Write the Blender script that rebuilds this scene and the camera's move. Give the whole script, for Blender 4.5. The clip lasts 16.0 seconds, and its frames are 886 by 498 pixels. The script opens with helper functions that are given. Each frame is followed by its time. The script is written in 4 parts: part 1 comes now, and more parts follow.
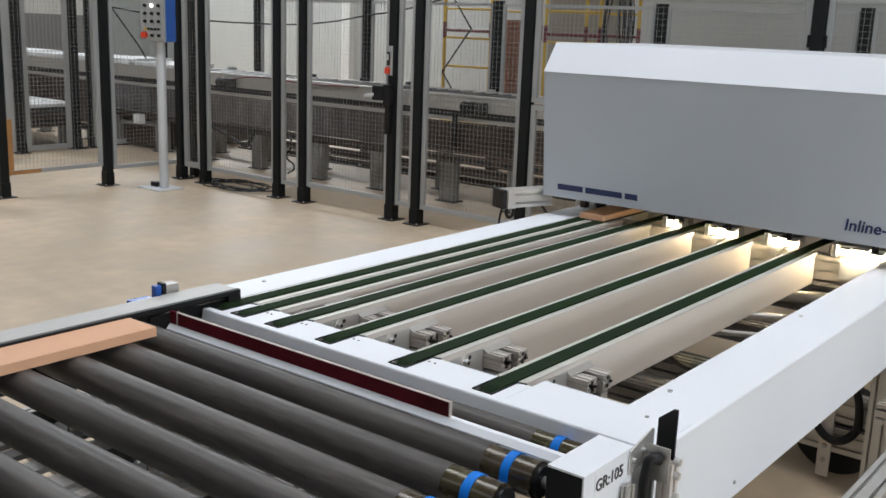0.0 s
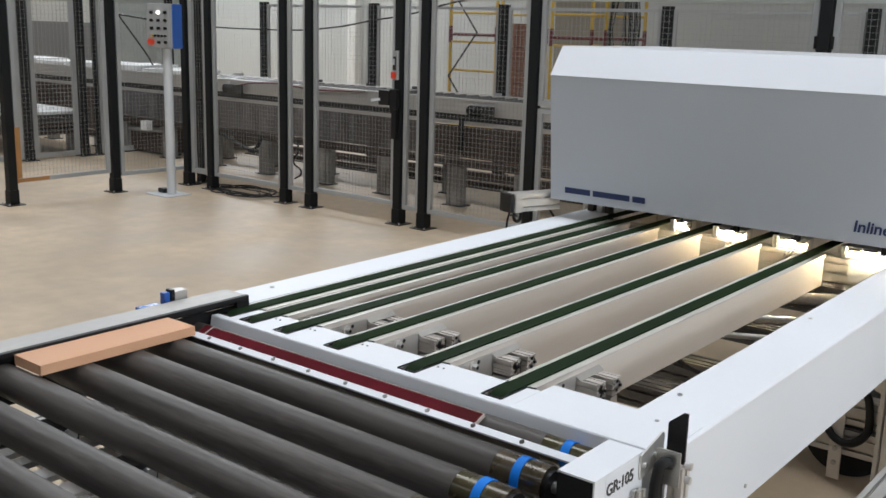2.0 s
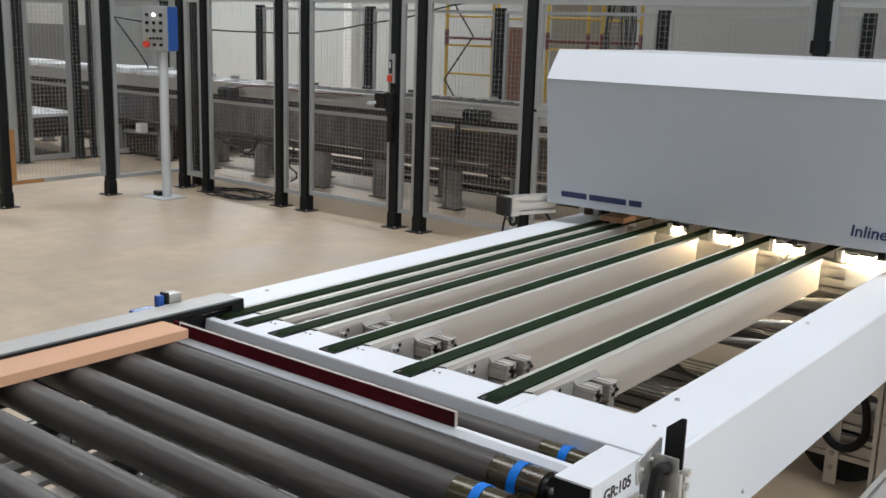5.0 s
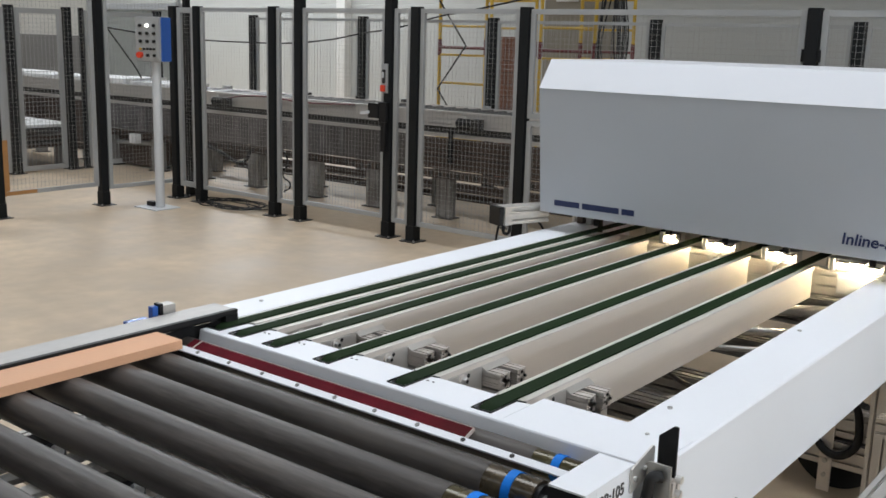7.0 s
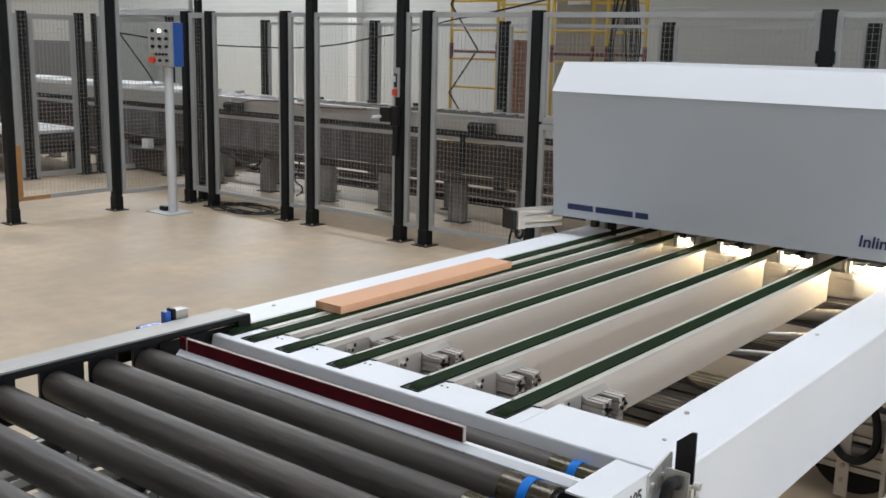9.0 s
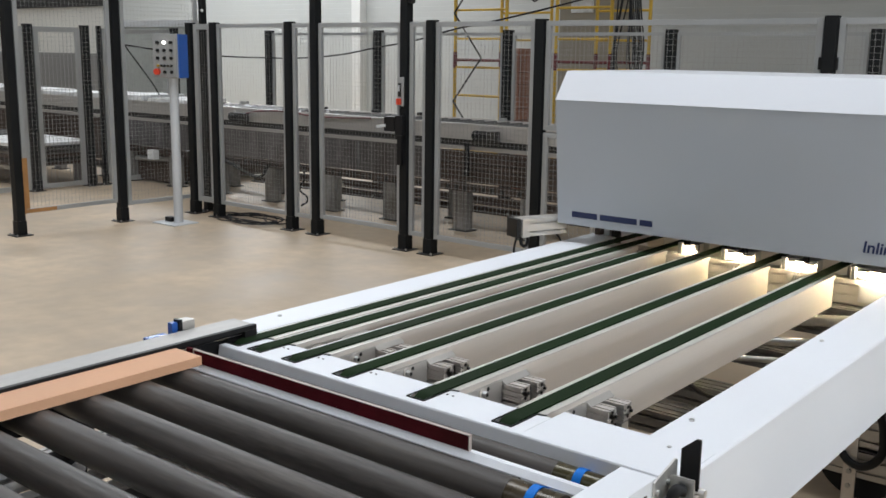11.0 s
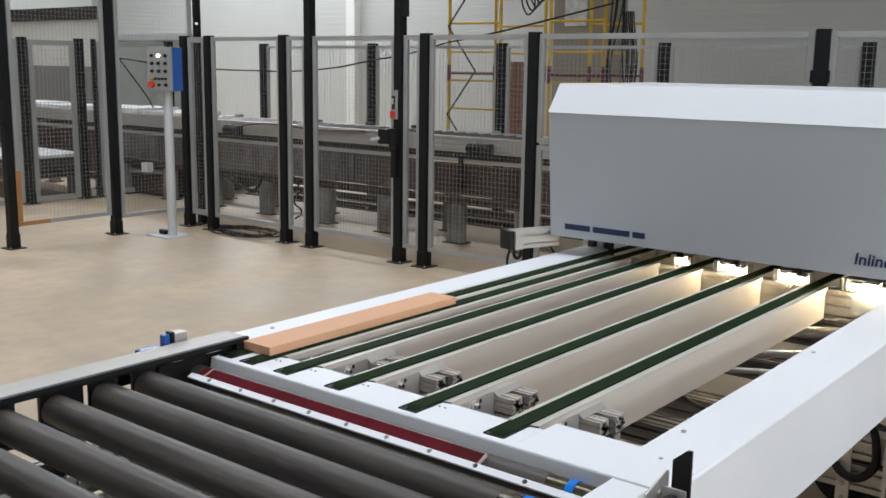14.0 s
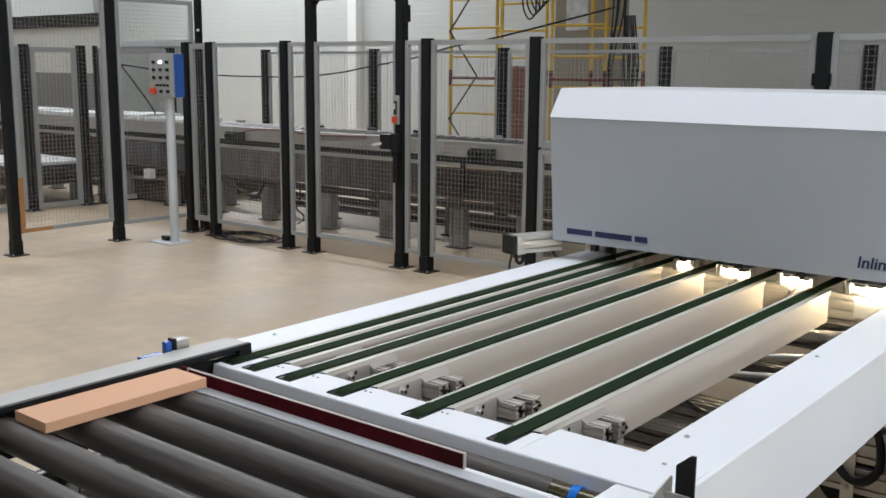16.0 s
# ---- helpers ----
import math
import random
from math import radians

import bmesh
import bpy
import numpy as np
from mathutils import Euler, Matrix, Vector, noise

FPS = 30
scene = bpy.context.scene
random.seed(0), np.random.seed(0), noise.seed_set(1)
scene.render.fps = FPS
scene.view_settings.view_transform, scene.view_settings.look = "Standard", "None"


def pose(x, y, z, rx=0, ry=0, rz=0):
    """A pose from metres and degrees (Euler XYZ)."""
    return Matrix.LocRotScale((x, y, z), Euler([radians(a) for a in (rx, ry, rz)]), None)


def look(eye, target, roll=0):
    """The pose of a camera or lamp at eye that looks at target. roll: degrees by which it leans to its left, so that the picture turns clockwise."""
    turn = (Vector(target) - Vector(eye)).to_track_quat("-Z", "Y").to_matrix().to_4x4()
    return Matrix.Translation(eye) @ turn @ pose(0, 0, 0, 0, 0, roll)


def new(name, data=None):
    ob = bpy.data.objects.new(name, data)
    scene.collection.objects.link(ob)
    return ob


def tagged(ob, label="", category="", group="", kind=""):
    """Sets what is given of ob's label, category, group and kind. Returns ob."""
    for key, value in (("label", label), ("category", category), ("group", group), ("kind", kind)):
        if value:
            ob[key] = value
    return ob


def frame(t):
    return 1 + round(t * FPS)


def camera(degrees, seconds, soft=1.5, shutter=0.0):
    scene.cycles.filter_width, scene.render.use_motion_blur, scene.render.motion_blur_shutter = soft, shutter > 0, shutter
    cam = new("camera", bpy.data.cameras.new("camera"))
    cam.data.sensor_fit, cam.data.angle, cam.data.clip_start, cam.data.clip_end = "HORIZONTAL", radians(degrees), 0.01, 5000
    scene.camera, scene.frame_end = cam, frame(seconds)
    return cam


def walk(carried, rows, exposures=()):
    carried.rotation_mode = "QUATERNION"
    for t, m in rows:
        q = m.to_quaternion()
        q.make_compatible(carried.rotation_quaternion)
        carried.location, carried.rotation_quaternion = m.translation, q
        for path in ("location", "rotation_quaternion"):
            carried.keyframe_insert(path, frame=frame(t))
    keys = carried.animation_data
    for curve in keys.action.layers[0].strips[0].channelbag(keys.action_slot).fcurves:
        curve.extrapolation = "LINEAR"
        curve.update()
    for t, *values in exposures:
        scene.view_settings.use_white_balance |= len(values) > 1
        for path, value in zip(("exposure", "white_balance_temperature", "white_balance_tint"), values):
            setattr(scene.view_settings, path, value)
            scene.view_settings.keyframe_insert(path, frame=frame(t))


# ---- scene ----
cam = camera(47.6, 16.0, soft=1.6)
PATH = [
    (0, (1.037, -1.809, 1.738), (-0.169, -0.276, 1.297), 2.1),
    (0.5, (1.038, -1.815, 1.74), (-0.171, -0.282, 1.307), 2.0),
    (1, (1.039, -1.813, 1.741), (-0.176, -0.284, 1.309), 1.7),
    (1.5, (1.037, -1.81, 1.74), (-0.179, -0.283, 1.306), 1.5),
    (2, (1.034, -1.809, 1.74), (-0.185, -0.283, 1.306), 1.6),
    (2.5, (1.028, -1.806, 1.736), (-0.19, -0.282, 1.294), 1.9),
    (3, (1.027, -1.8, 1.735), (-0.175, -0.264, 1.29), 2.0),
    (3.5, (1.024, -1.798, 1.734), (-0.166, -0.253, 1.29), 2.1),
    (4, (1.023, -1.798, 1.737), (-0.185, -0.265, 1.3), 1.8),
    (6.5, (1.028, -1.802, 1.736), (-0.181, -0.263, 1.323), 1.7),
    (7, (1.031, -1.805, 1.741), (-0.175, -0.263, 1.332), 1.6),
    (7.5, (1.029, -1.803, 1.741), (-0.186, -0.266, 1.337), 1.4),
    (8, (1.022, -1.799, 1.739), (-0.201, -0.27, 1.333), 1.3),
    (8.5, (1.018, -1.794, 1.738), (-0.204, -0.263, 1.336), 1.3),
    (9, (1.016, -1.794, 1.738), (-0.209, -0.266, 1.336), 1.3),
    (11.5, (1.027, -1.804, 1.744), (-0.21, -0.279, 1.364), 0.8),
    (12, (1.027, -1.802, 1.742), (-0.21, -0.275, 1.367), 0.9),
    (12.5, (1.028, -1.802, 1.742), (-0.211, -0.277, 1.371), 0.7),
    (13, (1.029, -1.802, 1.742), (-0.203, -0.271, 1.369), 0.9),
    (13.5, (1.032, -1.805, 1.744), (-0.198, -0.271, 1.38), 0.9),
    (14, (1.034, -1.802, 1.742), (-0.197, -0.268, 1.381), 0.8),
    (14.5, (1.036, -1.804, 1.743), (-0.198, -0.27, 1.388), 0.8),
    (15, (1.033, -1.805, 1.745), (-0.196, -0.268, 1.39), 0.8),
    (15.5, (1.032, -1.803, 1.745), (-0.2, -0.268, 1.388), 0.8),
    (16, (1.033, -1.798, 1.744), (-0.203, -0.266, 1.392), 0.5),
]
walk(cam, [(t, look(eye, target, roll)) for t, eye, target, roll in PATH])

# ---- light ----
world = bpy.data.worlds.new("hall_daylight")
scene.world = world
world.use_nodes = True
sky = world.node_tree.nodes.new("ShaderNodeTexSky")
sky.sky_type, sky.sun_disc = "NISHITA", False
sky.sun_elevation, sky.sun_rotation = radians(50), radians(120)
world.node_tree.links.new(sky.outputs[0], world.node_tree.nodes["Background"].inputs[0])
world.node_tree.nodes["Background"].inputs[1].default_value = 0.08
scene.view_settings.exposure = 0.04


def area(name, m, sx, sy, power, colour):
    ob = new(name, bpy.data.lights.new(name, "AREA"))
    ob.data.shape, ob.data.size, ob.data.size_y = "RECTANGLE", sx, sy
    ob.data.energy, ob.data.color = power, colour
    ob.matrix_world = m
    return ob


# hall light is assumed: unseen long ceiling strips and an east wall window band
HALL = (-24.0, 14.0, -14.0, 14.0, 7.2)
ROOF_FILLS = [(-7.0, -20.0, 10.0, 170), (1.2, -15.0, 10.0, 815), (7.0, -21.0, -13.0, 190), (12.4, -20.0, -12.0, 1050)]
for y, xa, xb, power in ROOF_FILLS:
    area("roof_light_daylight", pose((xa + xb) / 2, y, 7.15), xb - xa, 2.2, power, (0.91, 0.95, 1.0))
# added cool fill from the east for the rail's side face
area("side_window_daylight", look((13.7, -1.0, 3.6), (0, 0, 0.5)), 14.0, 3.2, 800, (0.86, 0.94, 1.0))


# ---- materials ----
def material(name, colour, rough=0.5, metal=0.0, fine=60.0, coarse=3.0, vary=0.12, bump=0.15, stain=None, stain_amount=0.0,
             stretch=(1, 1, 1), island=0.0, coat=0.0, rough_vary=0.12, spec=0.5):
    m = bpy.data.materials.new(name)
    m.use_nodes = True
    nt = m.node_tree
    n, link = nt.nodes, nt.links.new
    b = n["Principled BSDF"]
    b.inputs["Metallic"].default_value = metal
    b.inputs["Coat Weight"].default_value = coat
    b.inputs["Specular IOR Level"].default_value = spec
    tc = n.new("ShaderNodeTexCoord")
    mp = n.new("ShaderNodeMapping")
    mp.inputs["Scale"].default_value = stretch
    link(tc.outputs["Object"], mp.inputs[0])

    def tex(scale, detail):
        t = n.new("ShaderNodeTexNoise")
        t.inputs["Scale"].default_value, t.inputs["Detail"].default_value = scale, detail
        link(mp.outputs[0], t.inputs["Vector"])
        return t.outputs["Fac"]

    f, c = tex(fine, 4), tex(coarse, 5)

    def mixc(fac, a, bb, mode="MIX"):
        x = n.new("ShaderNodeMix")
        x.data_type, x.blend_type = "RGBA", mode
        for sock, v in ((x.inputs[0], fac), (x.inputs[6], a), (x.inputs[7], bb)):
            if isinstance(v, (float, int)):
                sock.default_value = v
            elif isinstance(v, tuple):
                sock.default_value = (*v, 1) if len(v) == 3 else v
            else:
                link(v, sock)
        return x.outputs[2]

    def ramp(v, lo, hi):
        r = n.new("ShaderNodeMapRange")
        link(v, r.inputs[0])
        r.inputs[1].default_value, r.inputs[2].default_value = 0.3, 0.7
        r.inputs[3].default_value, r.inputs[4].default_value = lo, hi
        return r.outputs[0]

    dark = tuple(v * (1 - vary) for v in colour)
    light = tuple(min(1, v * (1 + vary)) for v in colour)
    col = mixc(ramp(c, 0, 1), dark, light)
    col = mixc(ramp(f, 0.0, vary * 1.5), col, tuple(v * 0.6 for v in colour))
    if stain:
        s = n.new("ShaderNodeMapRange")
        link(tex(coarse * 0.37, 6), s.inputs[0])
        s.inputs[1].default_value, s.inputs[2].default_value = 0.5, 0.72
        s.inputs[4].default_value = stain_amount
        col = mixc(s.outputs[0], col, stain)
    if island:
        oi = n.new("ShaderNodeObjectInfo")
        r = n.new("ShaderNodeMapRange")
        link(oi.outputs["Random"], r.inputs[0])
        r.inputs[3].default_value, r.inputs[4].default_value = 0.0, island
        col = mixc(r.outputs[0], col, tuple(v * 0.45 for v in colour))
    link(col, b.inputs["Base Color"])
    link(ramp(c, max(0.02, rough - rough_vary), min(1, rough + rough_vary)), b.inputs["Roughness"])
    if bump:
        bp = n.new("ShaderNodeBump")
        bp.inputs["Strength"].default_value, bp.inputs["Distance"].default_value = bump, 0.002
        link(f, bp.inputs["Height"])
        link(bp.outputs[0], b.inputs["Normal"])
    return m


def glow(name, colour, strength):
    m = bpy.data.materials.new(name)
    m.use_nodes = True
    b = m.node_tree.nodes["Principled BSDF"]
    b.inputs["Base Color"].default_value = (*colour, 1)
    b.inputs["Emission Color"].default_value = (*colour, 1)
    b.inputs["Emission Strength"].default_value = strength
    return m


CONCRETE = material("concrete_floor", (0.535, 0.425, 0.302), 0.5, spec=0.4, fine=7, coarse=1.6, vary=0.21, bump=0.08, stain=(0.42, 0.33, 0.232), stain_amount=0.7, rough_vary=0.12)
WHITE = material("white_powder_coat", (0.78, 0.80, 0.84), 0.5, spec=0.28, fine=350, coarse=1.2, vary=0.025, bump=0.03, stain=(0.68, 0.70, 0.72), stain_amount=0.25, rough_vary=0.05)
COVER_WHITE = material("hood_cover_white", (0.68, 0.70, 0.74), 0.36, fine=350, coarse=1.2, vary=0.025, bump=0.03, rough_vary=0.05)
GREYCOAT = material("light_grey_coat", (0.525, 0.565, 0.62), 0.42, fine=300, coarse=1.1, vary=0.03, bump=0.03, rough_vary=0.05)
ALU = material("anodised_aluminium", (0.54, 0.52, 0.495), 0.42, 0.55, fine=180, coarse=4, vary=0.06, bump=0.05, stain=(0.42, 0.405, 0.385), stain_amount=0.3)
BEAM = material("brushed_beam_aluminium", (0.71, 0.655, 0.60), 0.5, 0.3, fine=120, coarse=3, vary=0.05, bump=0.05, stretch=(1, 0.06, 1))
GUIDE_GREY = material("matt_grey_guide", (0.49, 0.475, 0.455), 0.5, 0.1, fine=110, coarse=9, vary=0.14, bump=0.1, stretch=(1, 0.3, 1), stain=(0.36, 0.345, 0.325), stain_amount=0.55)
GUIDE_PALE = material("pale_belt_guide_strip", (0.57, 0.565, 0.51), 0.45, fine=120, coarse=6, vary=0.1, bump=0.05, stretch=(1, 0.1, 1), stain=(0.43, 0.43, 0.38), stain_amount=0.6)
BLOCK_ALU = material("pale_block_aluminium", (0.66, 0.62, 0.585), 0.4, 0.4, fine=160, coarse=9, vary=0.08, bump=0.06)
STEEL = material("galvanised_steel", (0.50, 0.50, 0.49), 0.4, 0.9, fine=90, coarse=7, vary=0.12, bump=0.08)
FENCE_GREY = material("grey_fence_frame", (0.37, 0.38, 0.38), 0.45, 0.25, fine=150, coarse=2, vary=0.08, bump=0.03)
POST_BLACK = material("black_fence_post", (0.009, 0.010, 0.011), 0.5, spec=0.22, fine=160, coarse=2.5, vary=0.25, bump=0.05, stain=(0.028, 0.026, 0.024), stain_amount=0.4)
WIRE = material("zinc_mesh_wire", (0.38, 0.38, 0.37), 0.45, 0.4, fine=80, coarse=3, vary=0.1, bump=0.0)
RUBBER_ROLLER = material("grey_roller_sleeve", (0.083, 0.073, 0.067), 0.5, spec=0.32, fine=150, coarse=22, vary=0.55, bump=0.2, stretch=(0.1, 1, 1), stain=(0.16, 0.143, 0.13), stain_amount=0.8, island=0.35, coat=0.05)
BELT = material("green_conveyor_belt", (0.012, 0.026, 0.0095), 0.8, spec=0.09, fine=260, coarse=5, vary=0.22, bump=0.2, stain=(0.022, 0.040, 0.017), stain_amount=0.4, stretch=(1, 0.3, 1))
BLACK = material("black_plastic", (0.010, 0.010, 0.011), 0.45, spec=0.3, fine=200, coarse=6, vary=0.2, bump=0.04)
DARK = material("dark_oxidised_steel", (0.03, 0.028, 0.026), 0.55, 0.3, fine=60, coarse=5, vary=0.3, bump=0.15)
RED_RUBBER = material("dark_red_rubber", (0.105, 0.013, 0.019), 0.9, spec=0.05, fine=220, coarse=9, vary=0.25, bump=0.12, stain=(0.06, 0.015, 0.015), stain_amount=0.6)
PALE_EDGE = material("pale_rubber_edge", (0.50, 0.42, 0.38), 0.6, fine=200, coarse=9, vary=0.12)
BLUE = material("blue_drive_band", (0.006, 0.185, 0.68), 0.55, spec=0.2, fine=150, coarse=8, vary=0.1, bump=0.05)
BLUE_PAINT = material("blue_enamel", (0.03, 0.12, 0.45), 0.38, fine=150, coarse=6, vary=0.1, bump=0.04)
TAPE = material("brown_tape_sleeve", (0.075, 0.057, 0.034), 0.27, 0.4, fine=45, coarse=16, vary=0.4, bump=0.25, stain=(0.085, 0.085, 0.022), stain_amount=0.7, coat=0.5)
BOARD = material("peach_fibre_board", (0.70, 0.392, 0.235), 0.7, fine=420, coarse=5, vary=0.06, bump=0.12, stretch=(1, 0.5, 1), stain=(0.60, 0.35, 0.21), stain_amount=0.5)
NAVY = material("navy_print", (0.018, 0.032, 0.11), 0.5, fine=200, coarse=8, vary=0.05, bump=0.0)
INK = material("black_print", (0.012, 0.012, 0.013), 0.5, fine=200, coarse=8, vary=0.05, bump=0.0)
WALL_SHEET = material("white_wall_sheet", (0.405, 0.42, 0.415), 0.45, 0.0, fine=40, coarse=0.4, vary=0.05, bump=0.02, stain=(0.435, 0.445, 0.425), stain_amount=0.4)
CEIL = material("pale_ceiling_sheet", (0.6, 0.61, 0.6), 0.6, fine=30, coarse=0.5, vary=0.06)
BEIGE_PANEL = material("beige_panel", (0.27, 0.245, 0.20), 0.6, fine=40, coarse=1.5, vary=0.12, bump=0.05)
GREYWALL = material("pale_partition_sheet", (0.72, 0.71, 0.66), 0.5, fine=30, coarse=0.6, vary=0.06)
YELLOW = material("yellow_scaffold_paint", (0.58, 0.37, 0.035), 0.45, fine=120, coarse=6, vary=0.14, bump=0.05, stain=(0.35, 0.22, 0.05), stain_amount=0.5)
MAROON = material("maroon_paint", (0.13, 0.022, 0.025), 0.5, fine=120, coarse=6, vary=0.18)
WOOD_RED = material("reddish_crate_board", (0.25, 0.11, 0.07), 0.7, fine=60, coarse=4, vary=0.2, bump=0.15, stretch=(1, 1, 0.2))
RUST = material("rusty_brown_steel", (0.055, 0.036, 0.028), 0.62, 0.2, fine=50, coarse=3, vary=0.35, bump=0.2, stain=(0.13, 0.10, 0.082), stain_amount=0.6)
# worn sheet tone, also dark enough to hold the shade under the belt table
SHEEN_METAL = material("worn_and_shaded_metal", (0.19, 0.188, 0.188), 0.42, 0.6, fine=60, coarse=3, vary=0.35, bump=0.15, stain=(0.09, 0.08, 0.07), stain_amount=0.6)
DULL_METAL = material("mottled_skirt_metal", (0.18, 0.17, 0.172), 0.38, 0.5, fine=40, coarse=6, vary=0.6, bump=0.2, stretch=(1, 1, 0.3), stain=(0.065, 0.055, 0.048), stain_amount=0.8)
LEG_STEEL = material("galvanised_leg_steel", (0.32, 0.312, 0.30), 0.5, 0.3, fine=30, coarse=5, vary=0.4, bump=0.15, stain=(0.11, 0.09, 0.075), stain_amount=0.8, island=0.3)
BRIGHT_STEEL = material("bright_bracket_steel", (0.72, 0.71, 0.69), 0.33, 0.75, fine=120, coarse=14, vary=0.15, bump=0.1, stain=(0.45, 0.43, 0.40), stain_amount=0.5)
RED_SIGNAL = material("red_button_plastic", (0.62, 0.05, 0.02), 0.4, fine=100, coarse=6, vary=0.06)
ORANGE = material("orange_edge_tape", (0.38, 0.19, 0.065), 0.6, fine=100, coarse=6, vary=0.2)
PALE_BOX = material("pale_control_enclosure", (0.32, 0.325, 0.32), 0.45, fine=160, coarse=4, vary=0.05, bump=0.03)
PALE_POLE = material("pale_grey_pole", (0.56, 0.58, 0.60), 0.4, 0.1, fine=160, coarse=4, vary=0.05, bump=0.03)
PLASTIC_SHEET = material("clear_wrap_white", (0.62, 0.64, 0.65), 0.3, fine=25, coarse=6, vary=0.2, bump=0.5)
SLATE_BAND = material("grey_partition_band", (0.23, 0.225, 0.22), 0.55, fine=30, coarse=0.8, vary=0.12)
PALE_SLAB = material("pale_wrapped_slab", (0.78, 0.79, 0.79), 0.35, fine=25, coarse=5, vary=0.12, bump=0.3, stain=(0.4, 0.39, 0.38), stain_amount=0.4)
GREEN_PANEL = material("glossy_grey_green_sheet", (0.36, 0.385, 0.365), 0.3, fine=20, coarse=1.2, vary=0.15, bump=0.05)
FILL_PANE_GLOW = glow("assumed_glowing_pane", (0.94, 0.97, 1.0), 1.15)
LAMP_GLOW = glow("warm_strip_lamp", (1.0, 0.80, 0.50), 195.0)
PILOT_GLOW = glow("lit_pilot_lamp", (1.0, 1.0, 0.95), 3.0)


# ---- mesh tools ----
ORIGIN = {}


def thing(name, at=(0, 0, 0), label="", category="", group="", kind=""):
    ob = new(name)
    ob.empty_display_size = 0.1
    ob.location = at
    ORIGIN[ob.name] = Vector(at)
    return tagged(ob, label, category, group, kind)


def part(name, bm, mat, parent=None, label="", bevel=0.0, smooth=False, kind=""):
    if bevel:
        bmesh.ops.bevel(bm, geom=list(bm.edges), offset=bevel, segments=2, affect="EDGES", profile=0.7, clamp_overlap=True)
    org = ORIGIN[parent.name] if parent else Vector()
    me = bpy.data.meshes.new(name)
    bmesh.ops.translate(bm, verts=bm.verts, vec=-org)
    bm.normal_update()
    bm.to_mesh(me)
    bm.free()
    me.materials.append(mat)
    if smooth:
        me.shade_smooth()
        me.set_sharp_from_angle(angle=radians(35))
    ob = new(name, me)
    if parent:
        ob.parent = parent
    ORIGIN[ob.name] = org
    return tagged(ob, label, kind=kind)


def box(x0, y0, z0, x1, y1, z1, bm=None):
    bm = bm or bmesh.new()
    c, s = ((x0 + x1) / 2, (y0 + y1) / 2, (z0 + z1) / 2), (abs(x1 - x0), abs(y1 - y0), abs(z1 - z0))
    bmesh.ops.create_cube(bm, size=1, matrix=Matrix.LocRotScale(c, None, s))
    return bm


def rod(a, b, r, n=10, bm=None, r2=None):
    """A round bar from a to b."""
    bm = bm or bmesh.new()
    a, b = Vector(a), Vector(b)
    m = Matrix.Translation((a + b) / 2) @ (b - a).to_track_quat("Z", "Y").to_matrix().to_4x4()
    bmesh.ops.create_cone(bm, cap_ends=True, segments=n, radius1=r, radius2=r if r2 is None else r2, depth=(b - a).length, matrix=m)
    return bm


def bar(a, b, w, h, bm=None):
    """A square bar from a to b."""
    bm = bm or bmesh.new()
    a, b = Vector(a), Vector(b)
    m = Matrix.Translation((a + b) / 2) @ (b - a).to_track_quat("Z", "Y").to_matrix().to_4x4() @ Matrix.Diagonal((w, h, (b - a).length, 1))
    bmesh.ops.create_cube(bm, size=1, matrix=m)
    return bm


def extrude(points, axis, a, b, bm=None):
    """A closed outline in the two other axes, drawn out from a to b along an axis."""
    bm = bm or bmesh.new()

    def put(p, v):
        return {"x": (v, p[0], p[1]), "y": (p[0], v, p[1]), "z": (p[0], p[1], v)}[axis]

    one = [bm.verts.new(put(p, a)) for p in points]
    two = [bm.verts.new(put(p, b)) for p in points]
    n = len(points)
    faces = [bm.faces.new(one), bm.faces.new(two)]
    faces += [bm.faces.new((one[i], one[(i + 1) % n], two[(i + 1) % n], two[i])) for i in range(n)]
    bmesh.ops.recalc_face_normals(bm, faces=faces)
    return bm


def profile(axis, u0, v0, u1, v1, a, b, cell=0.04, bm=None):
    """A slotted aluminium section between two corners, drawn out along an axis."""
    def side(p, q):
        d = Vector(q) - Vector(p)
        n, e = max(1, round(d.length / cell)), d.normalized()
        inward = Vector((-e.y, e.x))
        out = [Vector(p)]
        for i in range(n):
            c = Vector(p) + e * (d.length * (i + 0.5) / n)
            s = min(0.0045, d.length / n * 0.2)
            out += [c - e * s, c - e * s + inward * 0.004, c - e * 2 * s + inward * 0.0045, c - e * 2 * s + inward * deep,
                    c + e * 2 * s + inward * deep, c + e * 2 * s + inward * 0.0045, c + e * s + inward * 0.004, c + e * s]
        return out

    deep = min(0.018, 0.3 * min(abs(u1 - u0), abs(v1 - v0)))
    pts = side((u0, v0), (u1, v0)) + side((u1, v0), (u1, v1)) + side((u1, v1), (u0, v1)) + side((u0, v1), (u0, v0))
    return extrude([tuple(p) for p in pts], axis, a, b, bm)


